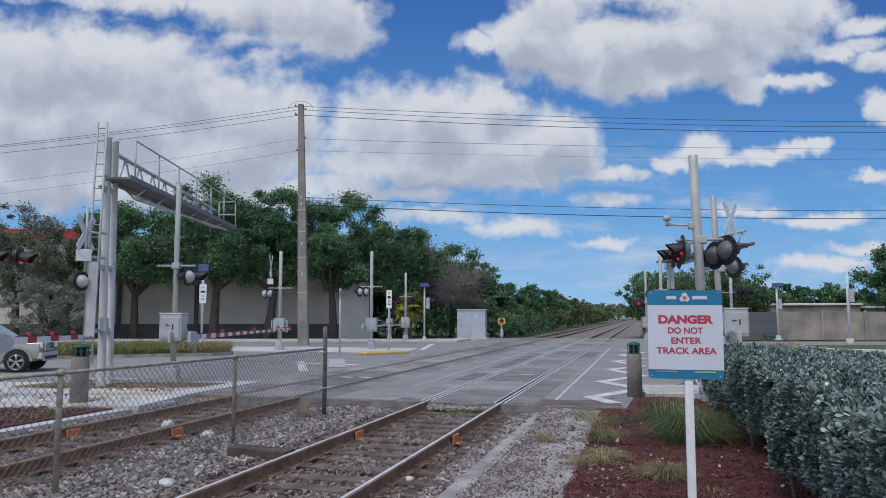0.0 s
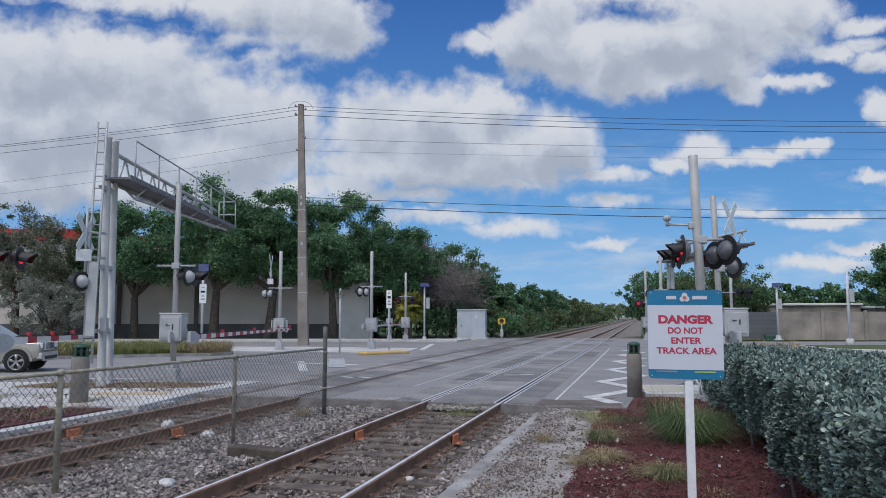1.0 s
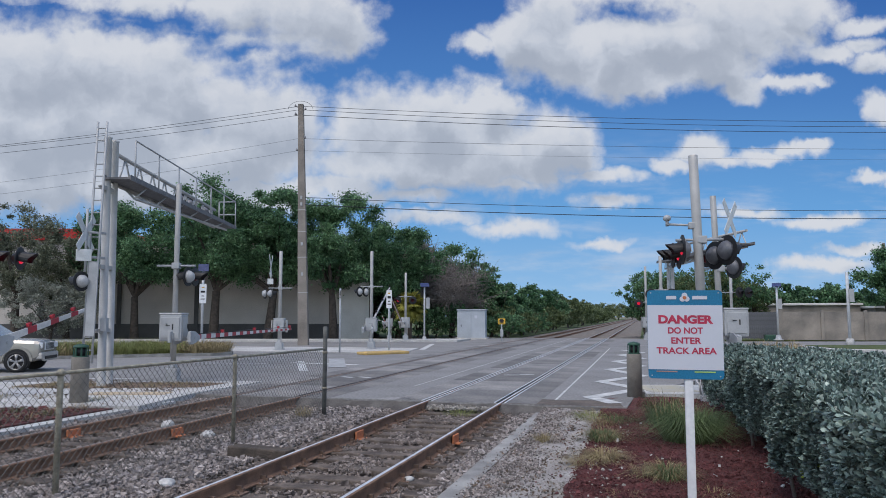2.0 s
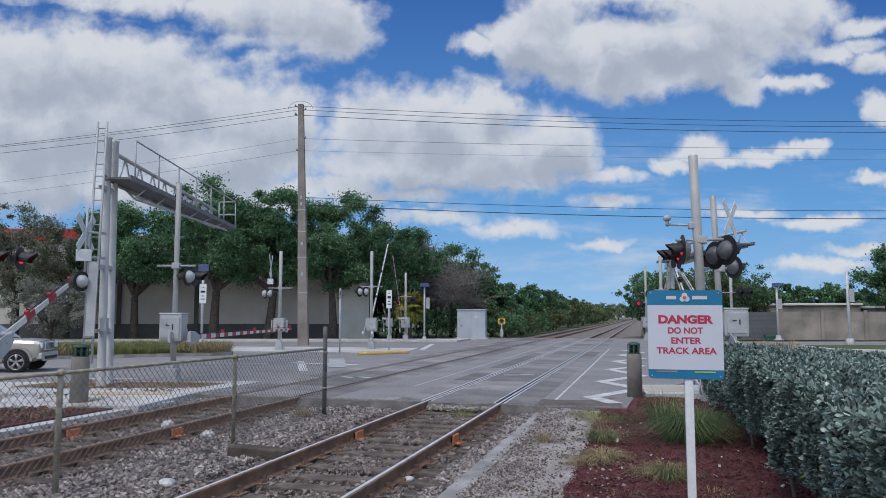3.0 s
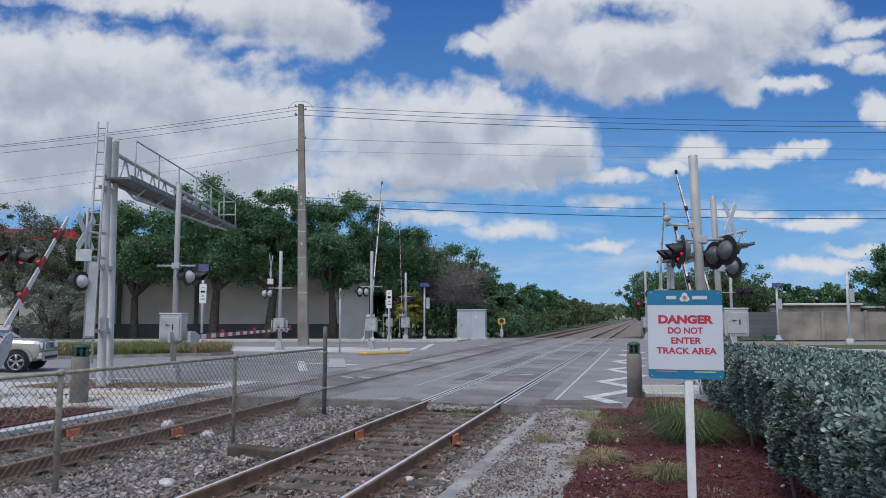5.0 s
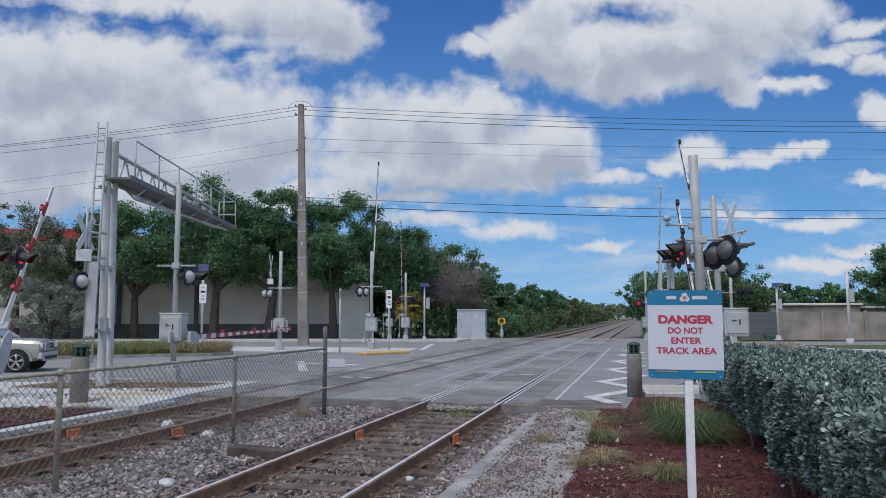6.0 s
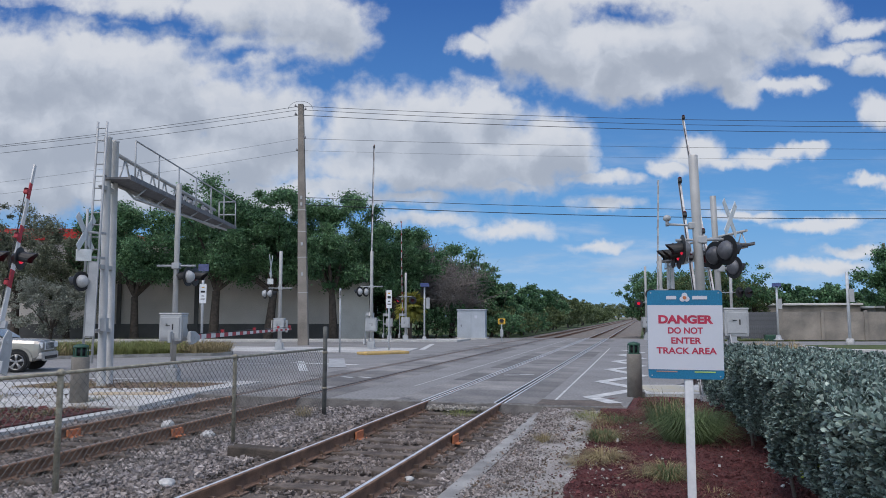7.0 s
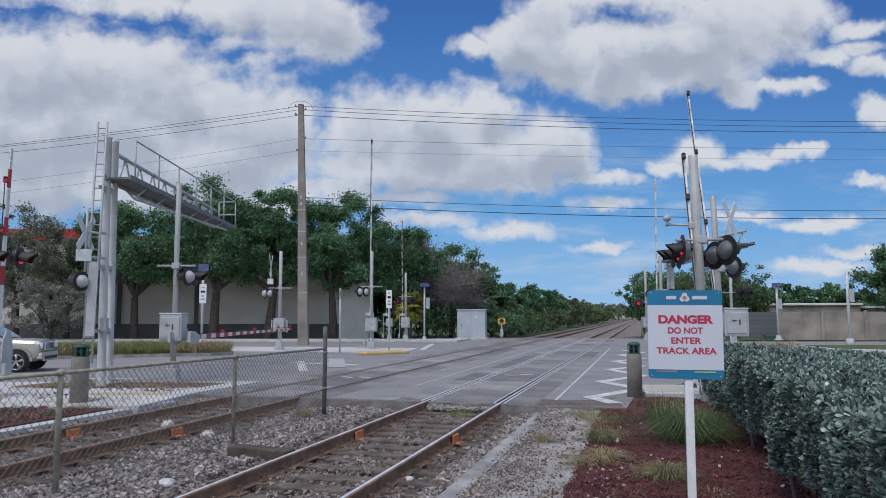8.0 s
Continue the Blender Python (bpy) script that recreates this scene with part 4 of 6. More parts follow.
for k in range(4):
    x0 = -13.5 - 2.2 * k
    marking([(x0, near_edge(x0) + 1.2 + k * 0.2), (x0 - 1.6, near_edge(x0 - 1.6) + 1.2 + k * 0.2)], 0.16, "white lane line on the street")
marking([(-10.3, near_edge(-10.3) + 4), (-12.6, 25.5)], 0.28, "wide white stop line before the tracks")
marking([(-11.0, 36.0), (-12.6, 43.5)], 0.3, "wide white stop line before the tracks")
marking([(-9.9, 24.2), (-12.4, 24.6)], 0.4, "worn white paint patch on the street")
FADED = mat("faded_paint", (0.44, 0.45, 0.455), (0.29, 0.29, 0.29), 0.85, scale=3, fine=50)
marking([(-10.0, 23.0), (-11.9, 27.3)], 0.6, "faded pale stop line on the street", FADED, z=0.006)
marking([(-13.2, 24.0), (-17.5, 23.2)], 0.14, "worn white lane line on the street")
marking([(-12.0, 27.2), (-17.5, 25.8)], 0.14, "worn white lane line on the street")
bm = bmesh.new()
prism(bm, [(-2.62, 14.37), (-1.5, 14.37), (-0.42, 14.42), (-0.5, 15.0), (-1.1, 15.35), (-1.7, 15.2), (-2.62, 15.45)], -0.1, -0.0025)
solo("asphalt_patch", bm, mat("brown_asphalt", (0.155, 0.128, 0.108), (0.095, 0.08, 0.07), 0.95, scale=2.5, fine=30, bump=0.5, grain=0.6), "brown crumbling asphalt patch at the crossing edge", "road patch", "structure")
bm = bmesh.new()
prism(bm, [(-5.35, 14.37), (-4.45, 14.37), (-4.5, 14.6), (-4.75, 14.75), (-4.95, 15.05), (-5.15, 14.8), (-5.3, 14.62)], -0.1, -0.002)
solo("cement_spill", bm, mat("dried_cement", (0.42, 0.41, 0.40), (0.22, 0.21, 0.205), 0.95, scale=5, fine=50, bump=0.5, grain=0.6), "pale dried cement spill on the asphalt edge", "cement", "structure")

bm = bmesh.new()
box(bm, (-11.45, 31.5, 0.05), (2.3, 0.9, 0.14), radians(53), bev=0.05)
solo("median_nose", bm, YELLOW, "yellow painted kerb nose of the median", "kerb", "structure")
bm = bmesh.new()
box(bm, (0.45, 17.95, 0.0), (1.15, 1.5, 0.06), radians(17), bev=0.02)
solo("tactile_pad", bm, mat("worn_yellow_pad", (0.48, 0.43, 0.30), (0.42, 0.40, 0.36), 0.9, scale=3), "worn pale yellow tactile pad on the pavement", "tactile pad", "structure")
bm = bmesh.new()
prism(bm, [(0.0, 16.7), (1.6, 17.2), (1.5, 19.3), (-0.1, 18.9)], -0.22, 0.018)
solo("pavement_corner", bm, CONCRETE, "pale concrete corner pavement", "pavement", "structure")
bm = bmesh.new()
prism(bm, [(-26, 21.6), (-18.1, 28.0), (-17.6, 28.9), (-18.2, 30.0), (-28, 27)], -0.2, 0.12)
solo("median", bm, KERB, "kerbed planted median in the street", "median", "structure")

bm = bmesh.new()
prism(bm, [(-9.62, -8), (-8.85, -8), (-8.85, 14.33), (-9.62, 14.33)], -0.4, -0.125)
solo("ballast_shoulder", bm, GRAVEL, "stone shoulder between kerb and rail", "ballast", "structure")
bm = bmesh.new()
box(bm, (-10.85, 13.75, 0.022), (1.7, 0.55, 0.02), radians(17), bev=0.004)
solo("tactile_pad_left", bm, mat("worn_orange_pad", (0.52, 0.40, 0.24), (0.42, 0.36, 0.28), 0.9, scale=3), "worn orange tactile pad on the pavement", "tactile pad", "structure")
bm = bmesh.new()
prism(bm, [(-14.6, 14.3), (-13.0, 14.35), (-10.2, 15.4), (-10.2, 16.6), (-12.2, 16.2), (-14.6, 15.3)], -0.1, 0.028)
solo("planting_strip", bm, mat("dry_soil", (0.24, 0.17, 0.115), (0.15, 0.10, 0.07), 1.0, scale=3, fine=40, bump=0.8), "dry brown soil strip round the mast bases", "soil", "structure")
# raised concrete island round the far masts, verge beyond the crossing
bm = bmesh.new()
prism(bm, [(-11.7, 32.4), (-10.9, 33.2), (-11.6, 37.4), (-22, 36.6), (-30, 33.9), (-30, 31.5), (-17, 32.2)], -0.2, 0.02)
solo("median_slab", bm, CONCRETE, "pale concrete island round the gate masts", "median", "structure")
bm = bmesh.new()
prism(bm, [(-70, 68), (-12.1, 58.05), (-10.55, 58.05), (-10.55, 600), (-70, 600)], -0.3, -0.13)
solo("verge", bm, LAWN, "rough green verge beside the tracks", "verge", "structure")
bm = bmesh.new()
prism(bm, [(-0.35, 58.05), (8, 61.5), (60, 63), (60, 600), (-0.35, 600)], -0.3, -0.13)
solo("verge_right", bm, LAWN, "rough green verge beside the tracks", "verge", "structure")
# broken asphalt lip where the street meets the ballast
bm = bmesh.new()
bmesh.ops.create_grid(bm, x_segments=110, y_segments=8, size=1)
for v in bm.verts:
    x = -5.0 + v.co.x * 4.6
    k = (1 - v.co.y) / 2
    reach = 0.30 + 0.22 * noise.noise(Vector((x * 1.3, 3, 0))) + 0.10 * noise.noise(Vector((x * 6, 8, 0)))
    y = 14.40 - k * max(0.08, reach)
    v.co = (x, y, -0.009 - 0.24 * k ** 1.4 + 0.012 * noise.noise(Vector((x * 14, y * 14, 0))))
solo("asphalt_lip", bm, LIP, "crumbling asphalt lip at the crossing edge", "road edge", "structure")

# ---- ballast, shoulders and beds ----
bm = bmesh.new()
prism(bm, [(-9.7, -8), (-2.0, -8), (-2.0, 14.34), (-9.6, 14.34)], -0.4, -0.25)
solo("ballast_bed", bm, GRAVEL, "grey crushed stone bed under the tracks", "ballast", "structure")
bm = bmesh.new()
prism(bm, [(-10.5, 58.02), (-0.4, 58.02), (-0.4, 900), (-10.5, 900)], -0.4, -0.19)
solo("ballast_bed_far", bm, FARBED, "grey stone bed running to the distance", "ballast", "structure")
bm = bmesh.new()
prism(bm, [(-2.16, -8), (-1.95, -8), (-1.83, 14.34), (-2.06, 14.34)], -0.4, -0.145)
solo("kerb", bm, KERB, "flush concrete strip beside the ballast", "kerb", "structure")
bm = bmesh.new()
bmesh.ops.create_grid(bm, x_segments=20, y_segments=90, size=1, matrix=Matrix.Translation((-1.33, 3.0, 0)) @ Matrix.Diagonal((0.60, 11.33, 1, 1)))
for v in bm.verts:
    v.co.z = -0.165 + 0.11 * min(1, max(0, (v.co.y - 12.8) / 1.8)) + 0.03 * noise.noise(v.co * 1.7) + 0.012 * noise.noise(v.co * 9)
solo("shell_gravel", bm, SHELL, "pale crushed shell and gravel shoulder", "gravel", "structure")
bm = bmesh.new()
bmesh.ops.create_grid(bm, x_segments=40, y_segments=140, size=1, matrix=Matrix.Translation((2.6, 4.2, 0)) @ Matrix.Diagonal((3.45, 12.2, 1, 1)))
for v in bm.verts:
    v.co.z = -0.13 + 0.11 * min(1, max(0, (v.co.y - 12.8) / 1.8)) + 0.03 * noise.noise(v.co * 1.1) + 0.02 * noise.noise(v.co * 6)
    if v.co.x < -0.8:
        v.co.x += 0.12 * noise.noise(v.co * 1.3)
solo("mulch_bed", bm, MULCH, "red wood-chip mulch bed along the hedge", "mulch", "structure")
bm = bmesh.new()
prism(bm, [(-13.5, 5.0), (-9.72, 5.0), (-9.62, 14.6), (-10.9, 13.4), (-15, 11.4)], -0.3, -0.015)
solo("mulch_bed_left", bm, MULCH, "red mulch bed behind the fence", "mulch", "structure")
bm = bmesh.new()
prism(bm, [(-9.72, -4), (-9.45, -4), (-9.3, 13.2), (-9.57, 13.2)], -0.4, -0.03)
solo("kerb_left", bm, CONCRETE, "pale concrete kerb beside the track", "kerb", "structure")
bm = bmesh.new()
prism(bm, [(-90, near_edge(-90) - 5.6), (-90, -10), (-9.95, -10), (-9.95, 4.98), (-15, 4.98), (-15, near_edge(-15) - 5.6)], -0.3, -0.02)
solo("lawn_left", bm, LAWN, "rough grass beside the pavement", "lawn", "structure")
bm = bmesh.new()
prism(bm, [(8.5, 44.5), (60, 60), (60, 53), (11, 40.0), (9.2, 41)], -0.2, 0.12)
solo("lawn_right", bm, LAWN, "mown green grass island across the street", "lawn", "structure")
bm = bmesh.new()
prism(bm, [(8.0, 44.6), (60, 60.2), (60, 52.4), (11, 39.2), (8.7, 40.5)], -0.2, 0.09)
solo("kerb_right", bm, CONCRETE, "pale kerb round the grass island", "kerb", "structure")


def mesh_idx(name, verts, faces, mats):
    me = bpy.data.meshes.new(name)
    nf, k = faces.shape
    me.vertices.add(len(verts))
    me.vertices.foreach_set("co", np.asarray(verts, dtype=np.float32).ravel())
    me.loops.add(nf * k)
    me.loops.foreach_set("vertex_index", faces.astype(np.int32).ravel())
    me.polygons.add(nf)
    me.polygons.foreach_set("loop_start", np.arange(0, nf * k, k, dtype=np.int32))
    me.update(calc_edges=True)
    me.shade_flat()
    me.materials.append(mats)
    return me


ICO_V = np.array([(x, y, z) for x in (-0.62, 0.62) for y in (-0.62, 0.62) for z in (-0.62, 0.62)])
ICO_F = np.array([(0, 1, 3, 2), (4, 6, 7, 5), (0, 4, 5, 1), (2, 3, 7, 6), (0, 2, 6, 4), (1, 5, 7, 3)])


def scatter(name, pts, size, flat, m, label, category, seed, jag=0.28):
    """Many small rough lumps joined into one heap."""
    rng = np.random.default_rng(seed)
    n = len(pts)
    sc = size * rng.lognormal(0, 0.32, size=(n, 1, 1))
    v = ICO_V[None] * (1 + rng.uniform(-jag, jag, size=(n, 8, 1))) * rng.uniform(0.65, 1.35, size=(n, 1, 3))
    v = v + rng.uniform(-jag * 0.6, jag * 0.6, size=(n, 8, 3))
    v[:, :, 2] *= flat
    a = rng.uniform(0, 2 * np.pi, n)
    t = rng.normal(0, 0.8, n)
    ca, sa, ct, st = np.cos(a)[:, None], np.sin(a)[:, None], np.cos(t)[:, None], np.sin(t)[:, None]
    x, y, z = v[:, :, 0], v[:, :, 1], v[:, :, 2]
    y, z = y * ct - z * st, y * st + z * ct
    v = np.stack([x * ca - y * sa, x * sa + y * ca, z], axis=2) * sc + np.asarray(pts)[:, None, :]
    f = (ICO_F[None] + 8 * np.arange(n)[:, None, None]).reshape(-1, 4)
    return tagged(new(name, mesh_idx(name, v.reshape(-1, 3), f, m)), label, category, "", "stuff")


rs = np.random.default_rng(11)


def up_slope(p):
    """Lifts points with the bed where it climbs to the street."""
    p[:, 2] += 0.11 * np.clip((p[:, 1] - 12.8) / 1.8, 0, 1)
    return p


def spread_pts(n, x0, x1, y0, y1, z, near=1.0):
    """Points thrown over a plan rectangle, denser at the low-y end where near is above 1."""
    p = np.empty((n, 3))
    p[:, 0] = rs.uniform(x0, x1, n)
    p[:, 1] = y0 + (y1 - y0) * rs.uniform(0, 1, n) ** near
    p[:, 2] = z + rs.normal(0, 0.012, n)
    return p


pts = spread_pts(84000, -9.45, -2.02, 4.6, 14.33, -0.20, 1.3)
xx = pts[:, 0]
crib = ((xx > -5.0) & (xx < -2.36)) | ((xx > -9.2) & (xx < -6.6))
pts[:, 2] += np.where(crib, -0.03, 0.02 + 0.03 * np.sin(xx * 3.1) * np.cos(pts[:, 1] * 1.7))
heap = np.sin(xx * 4.3 + 1.1) * np.cos(pts[:, 1] * 2.9 + xx) > 0.2
pts[:, 2] += np.where(crib & heap, 0.045, 0.0)
on_rail = xx > -2.14 + 0.1 * (pts[:, 1] + 8) / 22.34      # the concrete strip stays clear
for xa, xb in TRACKS:
    for x in (xa, xb):
        on_rail |= np.abs(xx - x) < 0.075
STONE_DARK = mat("dark_ballast_stone", (0.27, 0.228, 0.202), (0.115, 0.094, 0.083), 0.9, scale=12, fine=120, rand=0.6)
scatter("crib_ballast", pts[~on_rail & crib], 0.0205, 0.85, STONE_DARK, "dark brown crushed stone between the ties", "ballast", 20, 0.38)
scatter("ballast", pts[~on_rail & ~crib], 0.0225, 0.85, STONE, "loose grey crushed stone between the rails", "ballast", 21, 0.38)
scatter("shoulder_gravel", np.concatenate([up_slope(spread_pts(4200, -1.5, -0.72, 5, 14.3, -0.168, 1.3)), spread_pts(90, -2.15, -1.85, 5, 14.3, -0.142)]), 0.010, 0.6, GRIT, "loose pale gravel on the shoulder", "gravel", 22)
grit = up_slope(spread_pts(15000, -1.93, -1.2, 5, 14.3, -0.160, 1.3))
grit = grit[grit[:, 0] < -1.38 + 0.14 * np.sin(grit[:, 1] * 2.3) + rs.normal(0, 0.08, len(grit))]
scatter("trackside_grit", grit, 0.0115, 0.75, STONE, "brown-grey crushed stone along the concrete strip", "gravel", 33, 0.36)
edge = spread_pts(900, -4.2, -2.86, 14.0, 14.5, -0.10)
scatter("rubble", edge, 0.022, 0.8, GRIT, "broken stone and asphalt crumbs at the crossing edge", "rubble", 34, 0.36)
chips = up_slope(spread_pts(34000, -0.85, 1.6, 5.5, 16.2, -0.125, 1.3))
chips = chips[(chips[:, 1] < 14.2) | (chips[:, 0] > -0.18)]
scatter("bark_chips", chips, 0.0115, 0.4, CHIP, "red bark chips scattered on the bed", "mulch", 23)
scatter("edge_gravel", spread_pts(5000, -9.5, -8.85, 5, 14.3, -0.10, 1.2), 0.02, 0.8, STONE, "loose grey stone against the kerb", "gravel", 26)
scatter("bark_chips", spread_pts(1500, -13.0, -9.8, 7, 11.3, 0.0), 0.03, 0.4, CHIP, "red bark chips behind the fence", "mulch", 24)
scatter("leaf_litter", np.concatenate([spread_pts(2600, -13.4, -9.75, 8.2, 13.4, 0.0, 0.8), spread_pts(700, -14.2, -10.2, 14.2, 16.2, 0.035)]), 0.02, 0.35, LITTER, "brown leaf litter and dead grass behind the fence", "litter", 35)
scatter("leaf_litter", up_slope(np.concatenate([spread_pts(900, -1.9, -0.95, 5, 14.3, -0.158, 1.3), spread_pts(450, -1.3, -0.5, 5, 14, -0.15, 1.2)])), 0.014, 0.4, LITTER, "brown leaf litter and dirt on the gravel", "litter", 27)
scatter("stray_chips", up_slope(spread_pts(160, -1.25, -0.8, 5.5, 14, -0.155, 1.2)), 0.016, 0.35, CHIP, "stray red bark chips on the gravel", "mulch", 28)
scatter("stray_grit", up_slope(spread_pts(180, -0.85, -0.25, 5.5, 13.5, -0.115, 1.2)), 0.013, 0.6, GRIT, "pale grit spilled on the mulch", "gravel", 29)
scatter("pale_debris", spread_pts(70, -0.8, 1.5, 6, 15, -0.10), 0.014, 0.4, WHITE_LINE, "small pale leaf litter on the mulch", "litter", 25)
for k, (x, y, s) in enumerate(((-5.15, 7.2, 0.085), (-2.62, 8.1, 0.06), (-1.05, 9.9, 0.05), (-7.9, 11.0, 0.12), (-6.6, 10.2, 0.11))):
    bm = bmesh.new()
    bmesh.ops.create_icosphere(bm, subdivisions=2, radius=s)
    for v in bm.verts:
        v.co *= 1 + 0.35 * noise.noise(v.co * 14 + Vector((k, 0, 0)))
        v.co.z *= 0.62
    solo("stone", bm, CONCRETE if k != 2 else TIE, "large pale stone lying on the ballast" if k != 2 else "dark stone lying on pale gravel", "stone", at=pose(x, y, -0.14))

# ties
bm = bmesh.new()
box(bm, (0, 0, 0), (2.6, 0.23, 0.16), bev=0.015)
tie_mesh = finish("tie", bm, TIE)
rtie = np.random.default_rng(3)
for i, (xa, xb) in enumerate(TRACKS):
    for k in range(-11, 36):
        y = 0.3 + 0.52 * k if k < 27 else 58.5 + 0.55 * (k - 27)
        if 14.2 < y < 58:
            continue
        ob = new("tie", tie_mesh)
        ob.parent = track_objs[i]
        ob.matrix_basis = pose(rtie.uniform(-0.06, 0.06), y + rtie.uniform(-0.03, 0.03), -0.246 + rtie.uniform(-0.010, 0.004), rtie.uniform(-1, 1), rtie.uniform(-0.6, 0.6), rtie.uniform(-1.2, 1.2))
bm = bmesh.new()
box(bm, (0, 0, 0.008), (0.36, 0.19, 0.016))
for a, b in ((-0.12, 0.06), (0.12, -0.06), (-0.12, -0.06), (0.12, 0.06)):
    box(bm, (a, b, 0.03), (0.03, 0.03, 0.04))
box(bm, (0.0, 0.12, 0.035), (0.15, 0.035, 0.06))
plate_mesh = finish("tie_plate", bm, mat("dark_plate_rust", (0.19, 0.125, 0.092), (0.11, 0.075, 0.058), 0.9, scale=8, fine=80))
for i, (xa, xb) in enumerate(TRACKS):
    for k in range(27):
        for x in (xa, xb):
            ob = new("tie_plate", plate_mesh)
            ob.parent = track_objs[i]
            ob.matrix_basis = pose(x - 0.5 * (xa + xb), 0.3 + 0.52 * k, -0.172)
# orange insulated markers against the rail webs
for i, x, y in ((0, -4.28, 10.6), (0, -2.78, 10.65), (1, -7.12, 10.1), (1, -8.62, 9.6)):
    bm = bmesh.new()
    box(bm, (0.05, 0, -0.095), (0.035, 0.28, 0.115), bev=0.008)
    box(bm, (0.09, 0, -0.158), (0.09, 0.2, 0.025), bev=0.008)
    part("rail_marker", bm, ORANGE, track_objs[i], "orange painted rail bond cover", at=pose(x - 0.5 * sum(TRACKS[i]), y, 0))
bm = bmesh.new()
box(bm, (0, 0, 0), (0.95, 0.24, 0.16), radians(-8), bev=0.02)
solo("loose_tie", bm, BARK, "short weathered timber lying on the ballast", "timber", at=pose(-5.0, 9.0, -0.13))

# ---- chain-link fence ----
fence = thing("chain_link_fence", -6.0, 0, -0.2, 0, "low chain-link fence with weathered steel posts on ballast", "fence")
FY0, FY1 = 3.6, 13.2
for y, h, r in ((3.7, 1.3, 0.03), (6.5, 1.31, 0.032), (9.95, 1.30, 0.03), (13.2, 1.70, 0.042)):
    bm = bmesh.new()
    lathe(bm, (0, y, -0.1), (0, 0, 1), [(0, r), (h + 0.08, r), (h + 0.1, r * 0.8)], 14)
    part("post", bm, FENCE_METAL if h < 1.5 else mat("dark_old_post", (0.17, 0.17, 0.155), (0.09, 0.09, 0.085), 0.8, scale=7), fence, "round weathered steel post")
    if h < 1.5:
        bm = bmesh.new()
        lathe(bm, (0, y, h - 0.04), (0, 0, 1), [(0, r + 0.012), (0.05, r + 0.012), (0.055, r + 0.004), (0.075, 0.015)], 12)
        part("post_cap", bm, FENCE_METAL, fence)
bm = bmesh.new()
tube(bm, (0, FY0, 1.31), (0, FY1, 1.27), 0.021, seg=10)
part("top_rail", bm, FENCE_METAL, fence, "grey top tube")
bm = bmesh.new()
for z in (0.5, 1.18):
    lathe(bm, (0, 13.2, z), (0, 0, 1), [(0, 0.05), (0.04, 0.05)], 12)
part("clamp", bm, FENCE_METAL, fence)


def chain_link(y0, y1, z0, z1, pitch, r):
    """Zigzag wires woven side by side; three-sided strands."""
    vs, fs = [], []
    rows = int((z1 - z0) / (pitch / 2))
    n = int((y1 - y0) / pitch)
    for k in range(n):
        y = y0 + k * pitch
        for j in range(rows):
            if j % 2 == 0:
                ya, yb = y - pitch / 2, y
            else:
                ya, yb = y, y - pitch / 2
            for mirror in (0, 1):
                a = np.array([0.004 * (1 if (j + mirror) % 2 else -1), ya if not mirror else 2 * y - ya, z0 + j * pitch / 2])
                b = np.array([0.004 * (-1 if (j + mirror) % 2 else 1), yb if not mirror else 2 * y - yb, z0 + (j + 1) * pitch / 2])
                base = len(vs)
                for q in (a, b):
                    vs += [q + (r, 0, 0), q + (-r * 0.5, r * 0.87, 0), q + (-r * 0.5, -r * 0.87, 0)]
                fs += [(base, base + 1, base + 4, base + 3), (base + 1, base + 2, base + 5, base + 4), (base + 2, base, base + 3, base + 5)]
    return np.array(vs), np.array(fs)


cv, cf = chain_link(FY0, FY1 - 0.05, 0.06, 1.30, 0.098, 0.0035)
ob = new("wire_mesh", mesh_idx("wire_mesh", cv, cf, WIRE))
ob.parent = fence
tagged(ob, "dark woven wire mesh", kind="stuff")

# ---- warning sign ----
sg = thing("warning_sign", 0.32, 5.94, 0, 4, "blue and white rail safety sign on a white post", "sign")
bm = bmesh.new()
box(bm, (0.0, 0.03, 0.62), (0.062, 0.045, 1.56), bev=0.005)
part("post", bm, WHITE, sg, "square white steel post")
SW, SB, ST = 0.555, 1.222, 1.900


def rounded(bm, w, z0, z1, r, y0, y1, m=0):
    pts = []
    for cx, cz, a0 in ((w / 2 - r, z1 - r, 0), (-w / 2 + r, z1 - r, 90), (-w / 2 + r, z0 + r, 180), (w / 2 - r, z0 + r, 270)):
        for k in range(5):
            a = radians(a0 + 22.5 * k)
            pts.append((cx + r * math.cos(a), cz + r * math.sin(a)))
    f = [bm.verts.new((x, y0, z)) for x, z in pts]
    b = [bm.verts.new((x, y1, z)) for x, z in pts]
    bm.faces.new(f), bm.faces.new(b[::-1])
    for k in range(len(pts)):
        j = (k + 1) % len(pts)
        bm.faces.new((f[k], b[k], b[j], f[j]))


tilt = pose(-0.028, 0, 0, 0, 0.3, 0)
bm = bmesh.new()
rounded(bm, SW, SB, ST, 0.03, 0.0, 0.006)
board = part("board", bm, TEAL, sg, "teal-blue sheet metal board", at=tilt)
bm = bmesh.new()
box(bm, (0, -0.0015, (SB + 0.07 + ST - 0.115) / 2), (SW - 0.002, 0.003, ST - 0.115 - SB - 0.07))
part("panel", bm, SIGNW, board, "white lettering field")


